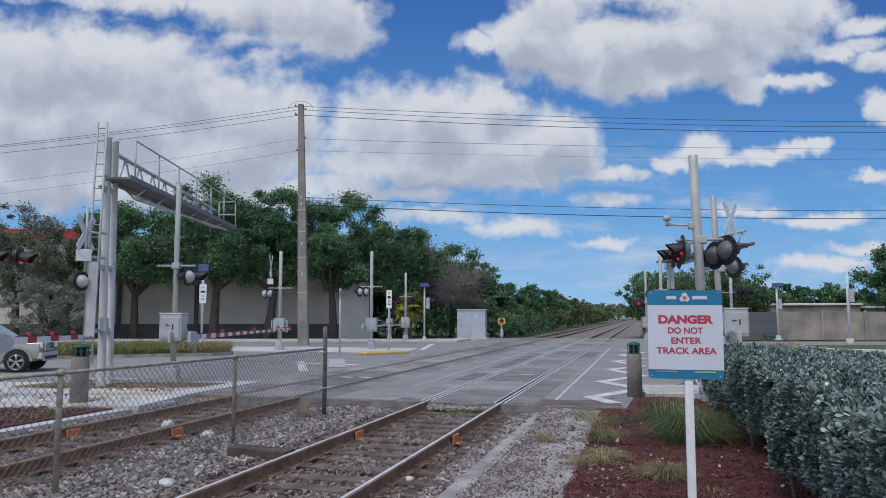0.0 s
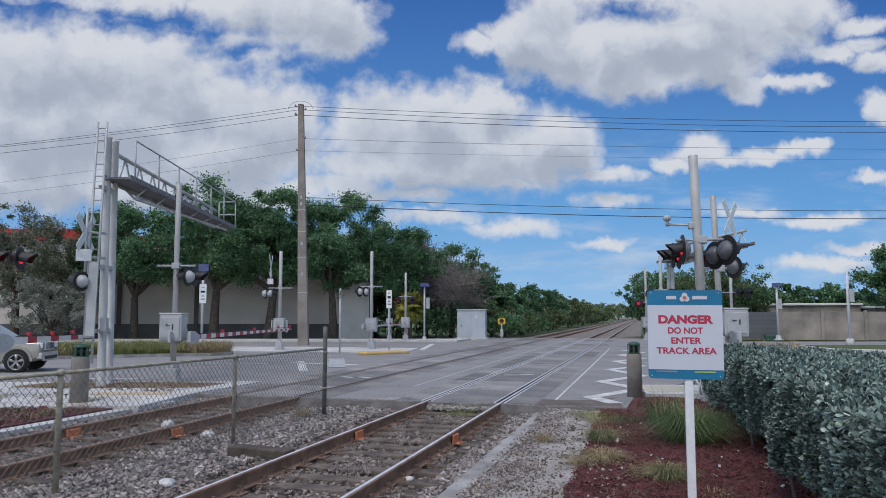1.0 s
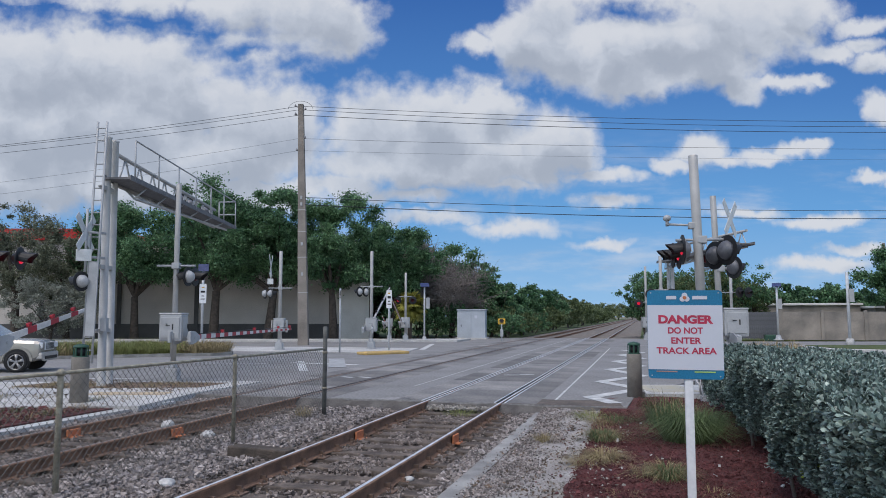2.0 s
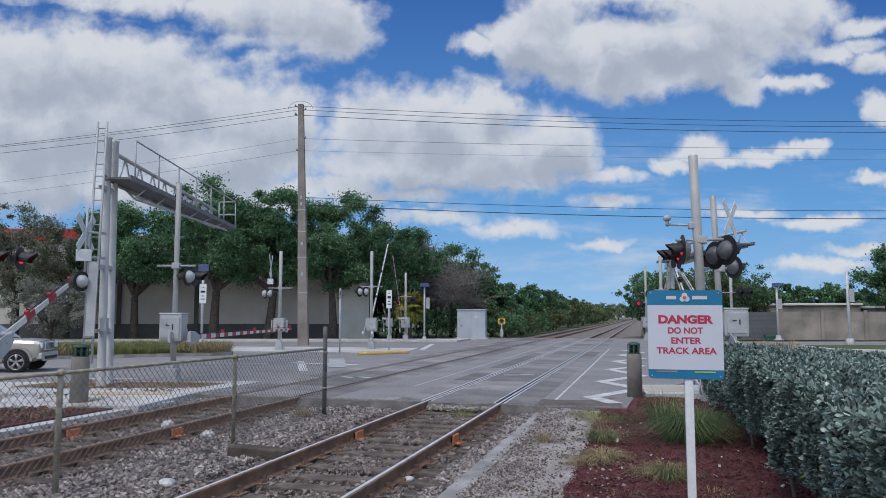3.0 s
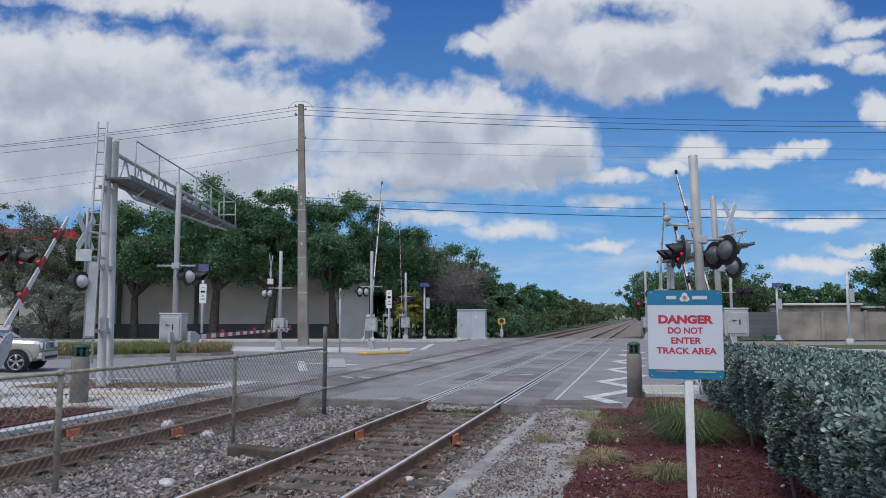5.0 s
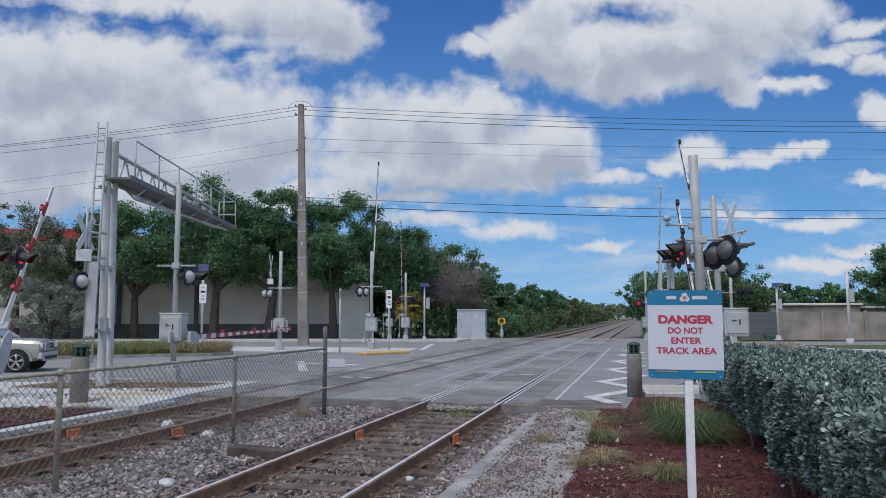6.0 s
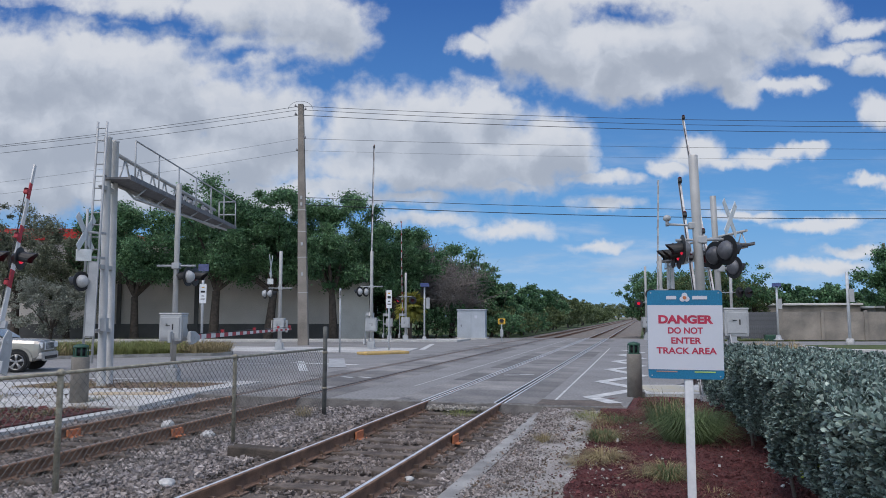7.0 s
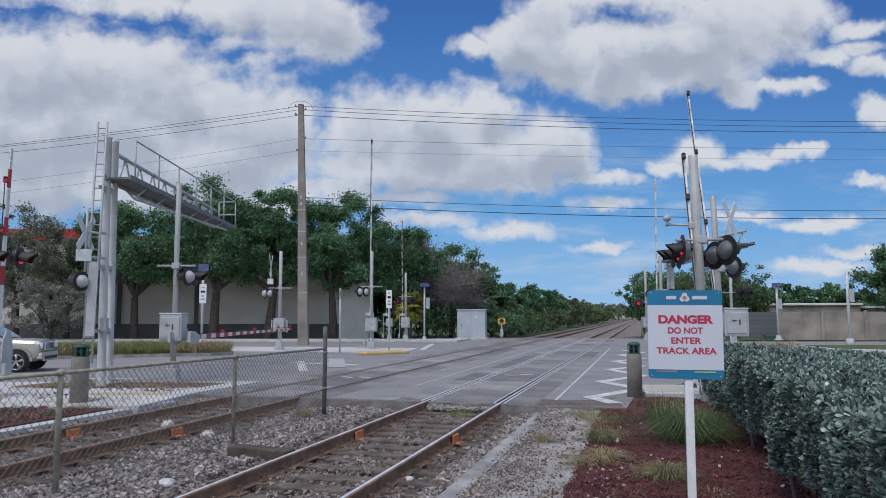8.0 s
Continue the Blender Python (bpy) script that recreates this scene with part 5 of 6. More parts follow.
def lettering(text, x, z, size, m, parent, y=-0.0045, bold=0.0, width=None):
    cu = bpy.data.curves.new("lettering", "FONT")
    cu.body, cu.size, cu.align_x, cu.align_y = text, size, "CENTER", "CENTER"
    cu.extrude, cu.offset = 0.0003, bold
    tmp = bpy.data.objects.new("lettering", cu)
    scene.collection.objects.link(tmp)
    me = bpy.data.meshes.new_from_object(tmp.evaluated_get(bpy.context.evaluated_depsgraph_get()))
    bpy.data.objects.remove(tmp)
    me.materials.clear()
    me.materials.append(m)
    k = 1.0
    if width:
        xs = [v.co.x for v in me.vertices]
        k = width / (max(xs) - min(xs))
    ob = new("lettering", me)
    ob.parent = parent
    ob.matrix_basis = Matrix.Translation((x, y, z)) @ Matrix.Rotation(radians(90), 4, "X") @ Matrix.Diagonal((k, 1, 1, 1))
    return tagged(ob, "printed words")


lettering("DANGER", 0.0, 1.672, 0.083, SIGNR, board, bold=0.0042, width=0.405)
lettering("DO NOT", 0.0, 1.588, 0.066, SIGNR, board, bold=0.0018, width=0.258)
lettering("ENTER", 0.003, 1.511, 0.066, SIGNR, board, bold=0.0018, width=0.222)
lettering("TRACK AREA", 0.006, 1.434, 0.066, SIGNR, board, bold=0.0018, width=0.442)
# the railway's name and mark, as plain bars and a ring triangle
for x0 in (-0.097, 0.113):
    bm = bmesh.new()
    box(bm, (x0, -0.002, 1.843), (0.075 if x0 < 0 else 0.108, 0.002, 0.026))
    part("name_bar", bm, SIGNW, board, "pale bar")
bm = bmesh.new()
for k in range(3):
    a = radians(90 + 120 * k)
    lathe(bm, (0.002 + 0.018 * math.cos(a), -0.0005, 1.842 + 0.018 * math.sin(a)), (0, -1, 0), [(0, 0.021), (0.003, 0.021)], 18)
part("mark", bm, SIGNW, board, "pale rounded triangle mark")
bm = bmesh.new()
lathe(bm, (0.002, -0.003, 1.842), (0, -1, 0), [(0, 0.014), (0.002, 0.014)], 16)
part("mark_centre", bm, ORANGE, board)
for x0, m in ((-0.14, mat("sign_tan", (0.42, 0.26, 0.22), None, 0.5, bump=0)), (0.14, mat("sign_lime", (0.42, 0.62, 0.16), None, 0.5, bump=0))):
    bm = bmesh.new()
    box(bm, (x0, -0.001, SB + 0.055), (0.155, 0.003, 0.009))
    part("small_bar", bm, m, board)
for x0, z0 in ((-0.25, 1.88), (0.25, 1.88), (-0.25, 1.245), (0.25, 1.245)):
    bm = bmesh.new()
    lathe(bm, (x0, 0.0, z0), (0, -1, 0), [(0, 0.006), (0.003, 0.005)], 8)
    part("rivet", bm, ALU, board)

# ---- bollards ----


def bollard(x, y, r, label):
    b = thing("bollard", x, y, 0, 0, label, "bollard", "bollards")
    bm = bmesh.new()
    lathe(bm, (0, 0, -0.15), (0, 0, 1), [(0, r * 1.04), (1.04, r), (1.05, r * 0.97)], 24)
    part("shaft", bm, BOLLARD, b, "round concrete shaft")
    bm = bmesh.new()
    lathe(bm, (0, 0, 0.90), (0, 0, 1), [(0, r * 0.62), (0.2, r * 0.6)], 18)
    part("lamp_core", bm, BLACK, b)
    bm = bmesh.new()
    lathe(bm, (0, 0, 1.08), (0, 0, 1), [(0, r * 0.86), (0.02, r * 0.88), (0.045, r * 0.8), (0.065, r * 0.5), (0.075, r * 0.15), (0.08, 0.01)], 20)
    lathe(bm, (0, 0, 0.90), (0, 0, 1), [(0, r * 0.88), (0.025, r * 0.88)], 20)
    for k in range(8):
        a = k * math.pi / 4
        box(bm, (r * 0.8 * math.cos(a), r * 0.8 * math.sin(a), 1.0), (0.018, 0.03, 0.18), a)
    part("lamp_cap", bm, GREEN, b, "dark green metal lamp cage")
    return b


bollard(-0.23, 16.3, 0.155, "concrete bollard with green caged lamp beside the crossing")
bollard(-10.74, 12.13, 0.165, "concrete bollard with green caged lamp behind the fence")

# ---- hedge ----
hd = thing("hedge", 0, 0, 0, 0, "clipped silvery green hedge beside red mulch", "hedge")
HX0, HX1, HY0, HY1, HT = 1.32, 4.9, 4.5, 14.9, 1.20
# near-black sheet under the leaves, painting the shade seen through their gaps
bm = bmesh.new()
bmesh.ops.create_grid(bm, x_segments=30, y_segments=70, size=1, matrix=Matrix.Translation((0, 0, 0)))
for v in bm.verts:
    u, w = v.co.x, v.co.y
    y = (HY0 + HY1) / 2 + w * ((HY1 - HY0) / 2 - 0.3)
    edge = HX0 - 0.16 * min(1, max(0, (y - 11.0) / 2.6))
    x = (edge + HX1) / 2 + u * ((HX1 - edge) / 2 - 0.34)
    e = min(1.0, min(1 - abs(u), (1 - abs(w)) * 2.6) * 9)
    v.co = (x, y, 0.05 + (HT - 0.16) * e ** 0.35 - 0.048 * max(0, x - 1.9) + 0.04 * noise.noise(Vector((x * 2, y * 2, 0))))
part("shadowed_core", bm, HEDGE_IN, hd, "dark sheet painting the shade inside the hedge", at=pose(0, 0, -0.1))


def rosettes(rng, c, nrm, length, width, per=7):
    """Whorls of spoon-shaped leaves, each whorl turned outward and up."""
    n = len(c)
    ax = nrm * 0.7 + rng.normal(0, 0.28, size=(n, 3)) + np.array([0, 0, 0.55])
    ax /= np.linalg.norm(ax, axis=1, keepdims=True)
    e1 = np.cross(ax, rng.normal(size=(n, 3)))
    e1 /= np.linalg.norm(e1, axis=1, keepdims=True)
    e2 = np.cross(ax, e1)
    k = rng.uniform(0.7, 1.25, size=(n, 1))
    out = []
    for j in range(per):
        a = (j * 2.4 + rng.uniform(-0.35, 0.35, n))[:, None]
        tilt = (0.35 + 0.85 * j / per + rng.uniform(-0.2, 0.2, n))[:, None]
        side = e1 * np.cos(a) + e2 * np.sin(a)
        d = ax * np.cos(tilt) + side * np.sin(tilt)
        s = np.cross(ax, d)
        s /= np.linalg.norm(s, axis=1, keepdims=True)
        up = np.cross(d, s)
        root = c - ax * (0.02 * j / per)
        L, W = length * k * rng.uniform(0.75, 1.15, size=(n, 1)), width * k
        q = [root + d * f * L + s * g * W + up * b * L for f, g, b in ((0, 0, 0), (0.45, 0.36, 0.05), (0.82, 0.46, 0.03), (1.0, 0, -0.06), (0.82, -0.46, 0.03), (0.45, -0.36, 0.05))]
        out.append(np.stack(q, 1))
    return np.concatenate(out, 0).reshape(-1, 3)


rh = np.random.default_rng(17)


def hedge_points(n):
    """Points over the top and the two sides that face the path, with an uneven skin."""
    kind = rh.uniform(size=n)
    c, nr = np.empty((n, 3)), np.empty((n, 3))
    side, top = kind < 0.36, (kind >= 0.36) & (kind < 0.92)
    end = ~(side | top)
    y = HY0 + (HY1 - HY0) * rh.uniform(size=n) ** 1.15
    x0 = HX0 - 0.16 * np.clip((y - 11.0) / 2.6, 0, 1)
    x = x0 + (HX1 - x0) * rh.uniform(size=n) ** 1.3
    z = rh.uniform(0.12, 1.0, n) ** 0.8 * HT
    c[side] = np.stack([HX0 + 0.10 * np.sin(y[side] * 2.1) + 0.16 * (1 - z[side] / HT) ** 2, y[side], z[side]], 1)
    c[side, 0] -= 0.16 * np.clip((y[side] - 11.0) / 2.6, 0, 1)
    nr[side] = (-1, -0.15, 0.25)
    c[top] = np.stack([x[top], y[top], np.full(top.sum(), HT) - 0.10 * np.exp(-(x[top] - x0[top]) / 0.12)], 1)
    nr[top] = (-0.1, -0.2, 1)
    yy = np.where(rh.uniform(size=n) < 0.5, HY0, HY1)
    c[end] = np.stack([x[end], yy[end], z[end]], 1)
    nr[end] = np.stack([np.full(end.sum(), -0.2), np.where(yy[end] > 8, 1.0, -1.0), np.full(end.sum(), 0.3)], 1)
    lump = 0.055 * np.sin(c[:, 0] * 5.1 + 1.3 * np.sin(c[:, 1] * 3.3)) * np.cos(c[:, 1] * 4.4 + c[:, 2] * 5)
    nr /= np.linalg.norm(nr, axis=1, keepdims=True)
    c += nr * (lump * 1.5 + 0.03 - rh.exponential(0.045, n))[:, None] - nr * 0.02
    return c, nr


hc, hn = hedge_points(19000)
hc[:, 2] -= 0.1 + 0.048 * np.clip(hc[:, 0] - 1.9, 0, 4) * np.clip(hc[:, 2] / HT, 0, 1)
ob = new("foliage", mesh_np("foliage", rosettes(rh, hc, hn, 0.066, 0.028), 6, HEDGE))
ob.parent = hd
tagged(ob, "thick oval grey-green leaves", kind="stuff")
rb = np.random.default_rng(19)
young = np.array([(1.55, 8.6, 0.78), (1.5, 7.6, 0.35), (1.62, 8.65, 0.82)])[rb.integers(0, 3, 60)] + rb.normal(0, 0.045, size=(60, 3))
YOUNG = mat("young_leaf", (0.34, 0.42, 0.05), (0.26, 0.34, 0.04), 0.5, bump=0, rand=0.3)
ob = new("young_shoots", mesh_np("young_shoots", rosettes(rb, young, np.tile((-0.8, -0.5, 0.3), (60, 1)), 0.06, 0.032, 3), 6, YOUNG))
ob.parent = hd
tagged(ob, "bright yellow-green new leaves", kind="stuff")
for k in range(16):
    bm = bmesh.new()
    y = 5.2 + 0.6 * k
    x = 1.55 + 0.12 * math.sin(k * 2.3)
    tube(bm, (x - 0.02, y, -0.15), (x + 0.12 * math.sin(k), y + 0.1, 0.5), 0.022, 0.012, 7)
    part("stem", bm, TWIG, hd, "grey woody stem")

# ---- grasses ----


def blades(rng, n, radius, h, lean, m, name, label, x, y, z, category="grass", kind="", w=0.006):
    """A tuft of thin arching blades."""
    a = rng.uniform(0, 2 * np.pi, n)
    r = radius * np.sqrt(rng.uniform(0, 1, n)) * 0.35
    base = np.stack([r * np.cos(a), r * np.sin(a), np.zeros(n)], 1)
    hh = h * rng.uniform(0.5, 1.1, n)
    ln = lean * rng.uniform(0.3, 1.2, n)
    out = np.stack([np.cos(a), np.sin(a), np.zeros(n)], 1)
    side = np.stack([-np.sin(a), np.cos(a), np.zeros(n)], 1) * (w / 2)
    mid = base + out * (ln * 0.35)[:, None] + np.array([0, 0, 1]) * (hh * 0.7)[:, None]
    tip = base + out * ln[:, None] + np.array([0, 0, 1]) * (hh * (1 - 0.55 * (ln / lean) ** 2))[:, None]
    q1 = np.stack([base - side, base + side, mid + side * 0.8, mid - side * 0.8], 1)
    q2 = np.stack([mid - side * 0.8, mid + side * 0.8, tip + side * 0.15, tip - side * 0.15], 1)
    v = np.concatenate([q1, q2], 1).reshape(-1, 3)
    ob = new(name, mesh_np(name, v, 4, m))
    ob.location = (x, y, z)
    return tagged(ob, label, category, "", kind)


rg = np.random.default_rng(31)
for x, y, n, rad, h, ln, m, nm in ((0.58, 11.5, 1300, 0.6, 0.62, 0.75, TUFT, "tall"), (0.85, 12.4, 600, 0.5, 0.5, 0.65, TUFT, "tall"), (0.3, 13.2, 420, 0.5, 0.62, 0.5, TUFT, "tall"), (0.34, 12.9, 60, 0.5, 0.8, 0.55, STRAW, "tall dry"), (0.2, 8.9, 330, 0.3, 0.24, 0.34, STRAW, "short"), (0.24, 8.85, 260, 0.3, 0.24, 0.30, TUFT, "short"),
                                   (-0.02, 8.9, 90, 0.3, 0.2, 0.25, STRAW, "dry"), (-0.66, 11.25, 420, 0.3, 0.25, 0.27, TUFT, "short"), (-0.62, 11.3, 220, 0.4, 0.28, 0.36, STRAW, "dry"), (-0.72, 12.9, 200, 0.4, 0.2, 0.3, STRAW, "short"), (-0.95, 13.5, 200, 0.5, 0.22, 0.3, GRASSM, "short"),
                                   (-0.5, 13.2, 160, 0.4, 0.24, 0.3, TUFT, "short"), (-1.5, 11.1, 150, 0.22, 0.16, 0.2, STRAW, "dry"), (-0.55, 9.8, 480, 0.35, 0.2, 0.34, STRAW, "dry"), (-0.72, 9.5, 260, 0.35, 0.14, 0.3, STRAW, "dry"),
                                   (-0.9, 14.1, 200, 0.5, 0.2, 0.3, STRAW, "dry"), (-1.2, 14.0, 130, 0.4, 0.14, 0.25, GRASSM, "short"), (0.65, 8.2, 70, 0.3, 0.14, 0.2, STRAW, "dry"), (-0.25, 7.9, 60, 0.3, 0.1, 0.2, STRAW, "dry"),
                                   (-0.2, 15.5, 120, 0.4, 0.22, 0.2, TUFT, "short"), (-6.2, 12.7, 120, 0.3, 0.25, 0.2, STRAW, "dry"), (-3.4, 13.7, 160, 0.5, 0.1, 0.25, GRASSM, "short")):
    blades(rg, n, rad * 1.6, h, ln, m, "grass_tuft", f"{nm} {'straw-coloured' if m is STRAW else 'green'} grass tuft growing at the trackside", x, y, -0.17, "grass tuft")
for k in range(34):
    x, y = rg.uniform(-13.2, -9.9), rg.uniform(8.5, 13.2)
    if x > -14 + (y - 8) * -0.1:
        blades(rg, 40, 0.5, 0.14, 0.22, TUFT if k % 2 else STRAW, "weed_tuft", "low weedy grass tuft on the mulch behind the fence", x, y, -0.01, "grass tuft")
for k in range(60):
    u = k / 59
    x, y = -25.6 + 7.6 * u + rg.uniform(-0.3, 0.3), 22.2 + 6.2 * u + rg.uniform(0.2, 1.2)
    blades(rg, 230, 1.1, 0.72 if u < 0.8 else 0.64, 0.55, GRASSM if u < 0.85 and k % 7 else STRAW, "ornamental_grass", "clump of feathery yellow-green grass on the median", x, y, 0.1, "grass", w=0.011)
for k in range(40):
    x = rg.uniform(-14.4, -10.4)
    y = 15.0 + 0.32 * (x + 12.4) + rg.uniform(-0.5, 0.7)
    blades(rg, 26, 0.4, 0.12, 0.2, STRAW, "dry_grass", "dry brown grass patch at the mast bases", x, y, 0.02, "grass")

# ---- utility pole and overhead wires ----
up_ = thing("utility_pole", -19.51, 39.85, 0, 17, "tall square concrete utility pole with wires", "utility pole")
up_.matrix_basis = pose(-19.51, 39.85, 0, 0.4, -1.5, 17)
bm = bmesh.new()
vs = [[bm.verts.new((sx * r, sy * r, z)) for sx, sy in ((-1, -1), (1, -1), (1, 1), (-1, 1))] for z, r in ((-0.2, 0.30), (14.55, 0.155))]
for k in range(4):
    bm.faces.new((vs[0][k], vs[0][(k + 1) % 4], vs[1][(k + 1) % 4], vs[1][k]))
bm.faces.new(vs[1]), bm.faces.new(vs[0][::-1])
part("shaft", bm, POLEWOOD, up_, "tapered concrete shaft")
for z, side in ((14.35, -0.3), (14.15, 0.3), (13.85, -0.3), (12.4, 0.25), (11.65, -0.25)):
    bm = bmesh.new()
    tube(bm, (0, 0, z), (side, -0.2, z + 0.02), 0.03, seg=8)
    lathe(bm, (side, -0.2, z), (0, 0, 1), [(0, 0.05), (0.05, 0.07), (0.1, 0.05), (0.15, 0.02)], 12)
    part("insulator", bm, LENS_OFF, up_)
for side in (-1, 1):
    bm = bmesh.new()
    arc = [(side * 0.75 * math.sin(t * 0.16), -0.2, 14.15 + 0.55 * math.cos(t * 0.16)) for t in range(10)]
    for p0, p1 in zip(arc, arc[1:]):
        tube(bm, p0, p1, 0.012, seg=5, cap=False)
    part("jumper_wire", bm, CABLE, up_)
for z in (8.05, 6.75, 5.2, 3.1):
    bm = bmesh.new()
    w = 0.30 - 0.145 * (z + 0.2) / 14.75 + 0.008
    box(bm, (0, 0, z), (2 * w, 2 * w, 0.05), bev=0.006)
    part("band", bm, GALV, up_, "pale steel strap")
for z in (8.8, 8.4, 6.0, 4.2):
    bm = bmesh.new()
    box(bm, (0, -0.24, z), (0.12, 0.06, 0.2), bev=0.01)
    part("clamp", bm, ALU, up_)


def cable(name, a, b, sag, r=0.014, seg=18):
    a, b = Vector(a), Vector(b)
    bm = bmesh.new()
    pts = [a.lerp(b, k / seg) - Vector((0, 0, sag * 4 * (k / seg) * (1 - k / seg))) for k in range(seg + 1)]
    side = (b - a).cross(Vector((0, 0, 1))).normalized()
    rings = [[bm.verts.new(p + side * r * math.cos(k * 1.2566) + Vector((0, 0, r * math.sin(k * 1.2566)))) for k in range(5)] for p in pts]
    for g, h in zip(rings, rings[1:]):
        for k in range(5):
            bm.faces.new((g[k], g[(k + 1) % 5], h[(k + 1) % 5], h[k])).smooth = True
    return solo(name, bm, CABLE, "thin dark overhead wire strung across the sky", "wire", "", "overhead wires")


PX, PY = -19.86, 39.5
RX, RY = 14.4 + 24, 50.2 + 7.0
for zp, zr, r in ((14.40, 13.82, 0.015), (14.18, 13.50, 0.015), (13.85, 13.15, 0.018), (12.40, 12.08, 0.010), (11.66, 11.41, 0.006), (8.82, 8.25, 0.016), (8.38, 7.76, 0.023)):
    cable("wire", (PX, PY, zp), (RX, RY, zp - 0.15), (zp - zr) * 1.05 + 0.02, r)
for zp, zl in ((14.40, 11.42), (14.18, 11.34), (13.85, 10.95), (12.40, 9.12), (11.66, 8.42)):
    k = 55 / 17.9
    cable("wire", (PX, PY, zp), (PX - 0.956 * 55, PY - 0.292 * 55, zp + (zl - zp) * k * 0.55), 0.35 * (zp - zl), 0.013 if zp > 13 else 0.007)

# ---- posts, signs and cabinets ----


def sign_post(x, y, h, rz, label, plate=None, solar=False, cab=None, r=0.045, name="post_sign", slope=38):
    p = thing(name, x, y, 0, rz, label, "sign post")
    bm = bmesh.new()
    lathe(bm, (0, 0, -0.05), (0, 0, 1), [(0, r), (h, r), (h + 0.02, r * 0.6)], 12)
    part("post", bm, mat("pale_post", (0.54, 0.56, 0.58), (0.45, 0.465, 0.48), 0.5, metal=0.1, scale=4), p, "slim pale post")
    bm = bmesh.new()
    lathe(bm, (0, 0, -0.05), (0, 0, 1), [(0, r * 4.5), (0.06, r * 4.5), (0.08, r * 3), (0.35, r * 2), (0.37, r)], 14)
    if solar:
        part("base", bm, ALU, p, "cast base")
    else:
        bm.free()
    if plate:
        w, z0, z1, m = plate
        bm = bmesh.new()
        rounded(bm, w, z0, z1, 0.03, -r - 0.012, -r - 0.004)
        pl = part("plate", bm, m, p, "flat sign plate")
        for k, (f0, hh) in enumerate(((0.82, 0.06), (0.6, 0.12), (0.38, 0.05), (0.22, 0.05))):
            bm = bmesh.new()
            box(bm, (0, -r - 0.013, z0 + (z1 - z0) * f0), (w * (0.6 if k % 2 else 0.4), 0.004, hh))
            part("print_bar", bm, LABELY if (k == 0 and m is WHITE) else BLACK, pl)
    if solar:
        bm = bmesh.new()
        box(bm, (0, -0.05, h + 0.1), (0.62, 0.42 if slope < 50 else 0.5, 0.04), tilt=Matrix.Rotation(radians(slope), 4, "X"), bev=0.006)
        part("solar_panel", bm, SOLAR, p, "dark blue solar panel")
    if cab:
        z0, sx = cab
        bm = bmesh.new()
        box(bm, (sx, -0.05, z0), (0.26, 0.22, 0.75), bev=0.02)
        part("cabinet", bm, ALU, p, "small grey cabinet")
    return p


sign_post(-13.91, 32.24, 3.05, 15, "slim pale post beside the far lanes", (0.10, 2.5, 2.95, ALU))
sign_post(-12.24, 34.46, 3.0, 20, "white post with a tall narrow white sign", (0.27, 2.1, 3.0, WHITE))
sign_post(-14.6, 48.36, 3.75, 30, "pale post with solar panel and cabinet", solar=True, cab=(2.6, 0.22), r=0.06)
sign_post(-26.5, 40.0, 4.62, 32, "white post with solar panel and small signs by the street", (0.42, 2.5, 3.7, WHITE), True, r=0.075, slope=66)
sign_post(9.45, 58.4, 3.9, -10, "pale post with solar panel by the site wall", solar=True, cab=(2.6, 0.2), r=0.075)
sign_post(11.51, 47.49, 4.3, -12, "pale post with signal cabinet on the grass island", solar=False, cab=(2.9, 0.2), r=0.085)
bm = bmesh.new()
lathe(bm, (0, 0, 0), (0, 0, 1), [(0, 0.24), (0.42, 0.22), (0.46, 0.15)], 12)
solo("post_footing", bm, CONCRETE, "round concrete footing of a signal post", "footing", at=pose(11.51, 47.49, -0.05))
bm = bmesh.new()
box(bm, (0, 0, 0.2), (0.9, 0.6, 0.45), bev=0.06)
solo("utility_box", bm, GREEN, "low green utility box by the site wall", "utility box", at=pose(9.1, 59.5, -0.1))

ys = sign_post(-9.47, 49.77, 1.5, 10, "small yellow trackside marker on a post", (0.5, 1.15, 1.55, LABELY), r=0.04)
bm = bmesh.new()
box(bm, (0, 0, 0.55), (0.22, 0.2, 0.5), bev=0.02)
part("cabinet", bm, ALU, ys, "small grey box")

sh = thing("signal_shed", -12.62, 54.4, 0, 8, "pale steel railway signal equipment shed", "equipment shed")
bm = bmesh.new()
box(bm, (0, 0, 1.08), (2.1, 1.8, 2.1), bev=0.02)
part("body", bm, SHEDM, sh, "pale grey-blue steel walls")
bm = bmesh.new()
box(bm, (0, 0, 2.17), (2.2, 1.92, 0.09), bev=0.02)
part("roof", bm, SHEDM, sh)
bm = bmesh.new()
box(bm, (-0.42, -0.912, 1.05), (0.9, 0.03, 1.75), bev=0.008)
dr = part("door", bm, SHEDM, sh, "flush steel door")
bm = bmesh.new()
box(bm, (-0.75, -0.94, 1.0), (0.05, 0.05, 0.16), bev=0.01)
part("handle", bm, BLACK, dr)
bm = bmesh.new()
box(bm, (0.35, -0.905, 1.65), (0.2, 0.012, 0.22))
part("notice", bm, SIGNW, sh, "small notice")
bm = bmesh.new()
box(bm, (0, 0, 0), (2.4, 2.1, 0.2))
part("footing", bm, CONCRETE, sh)

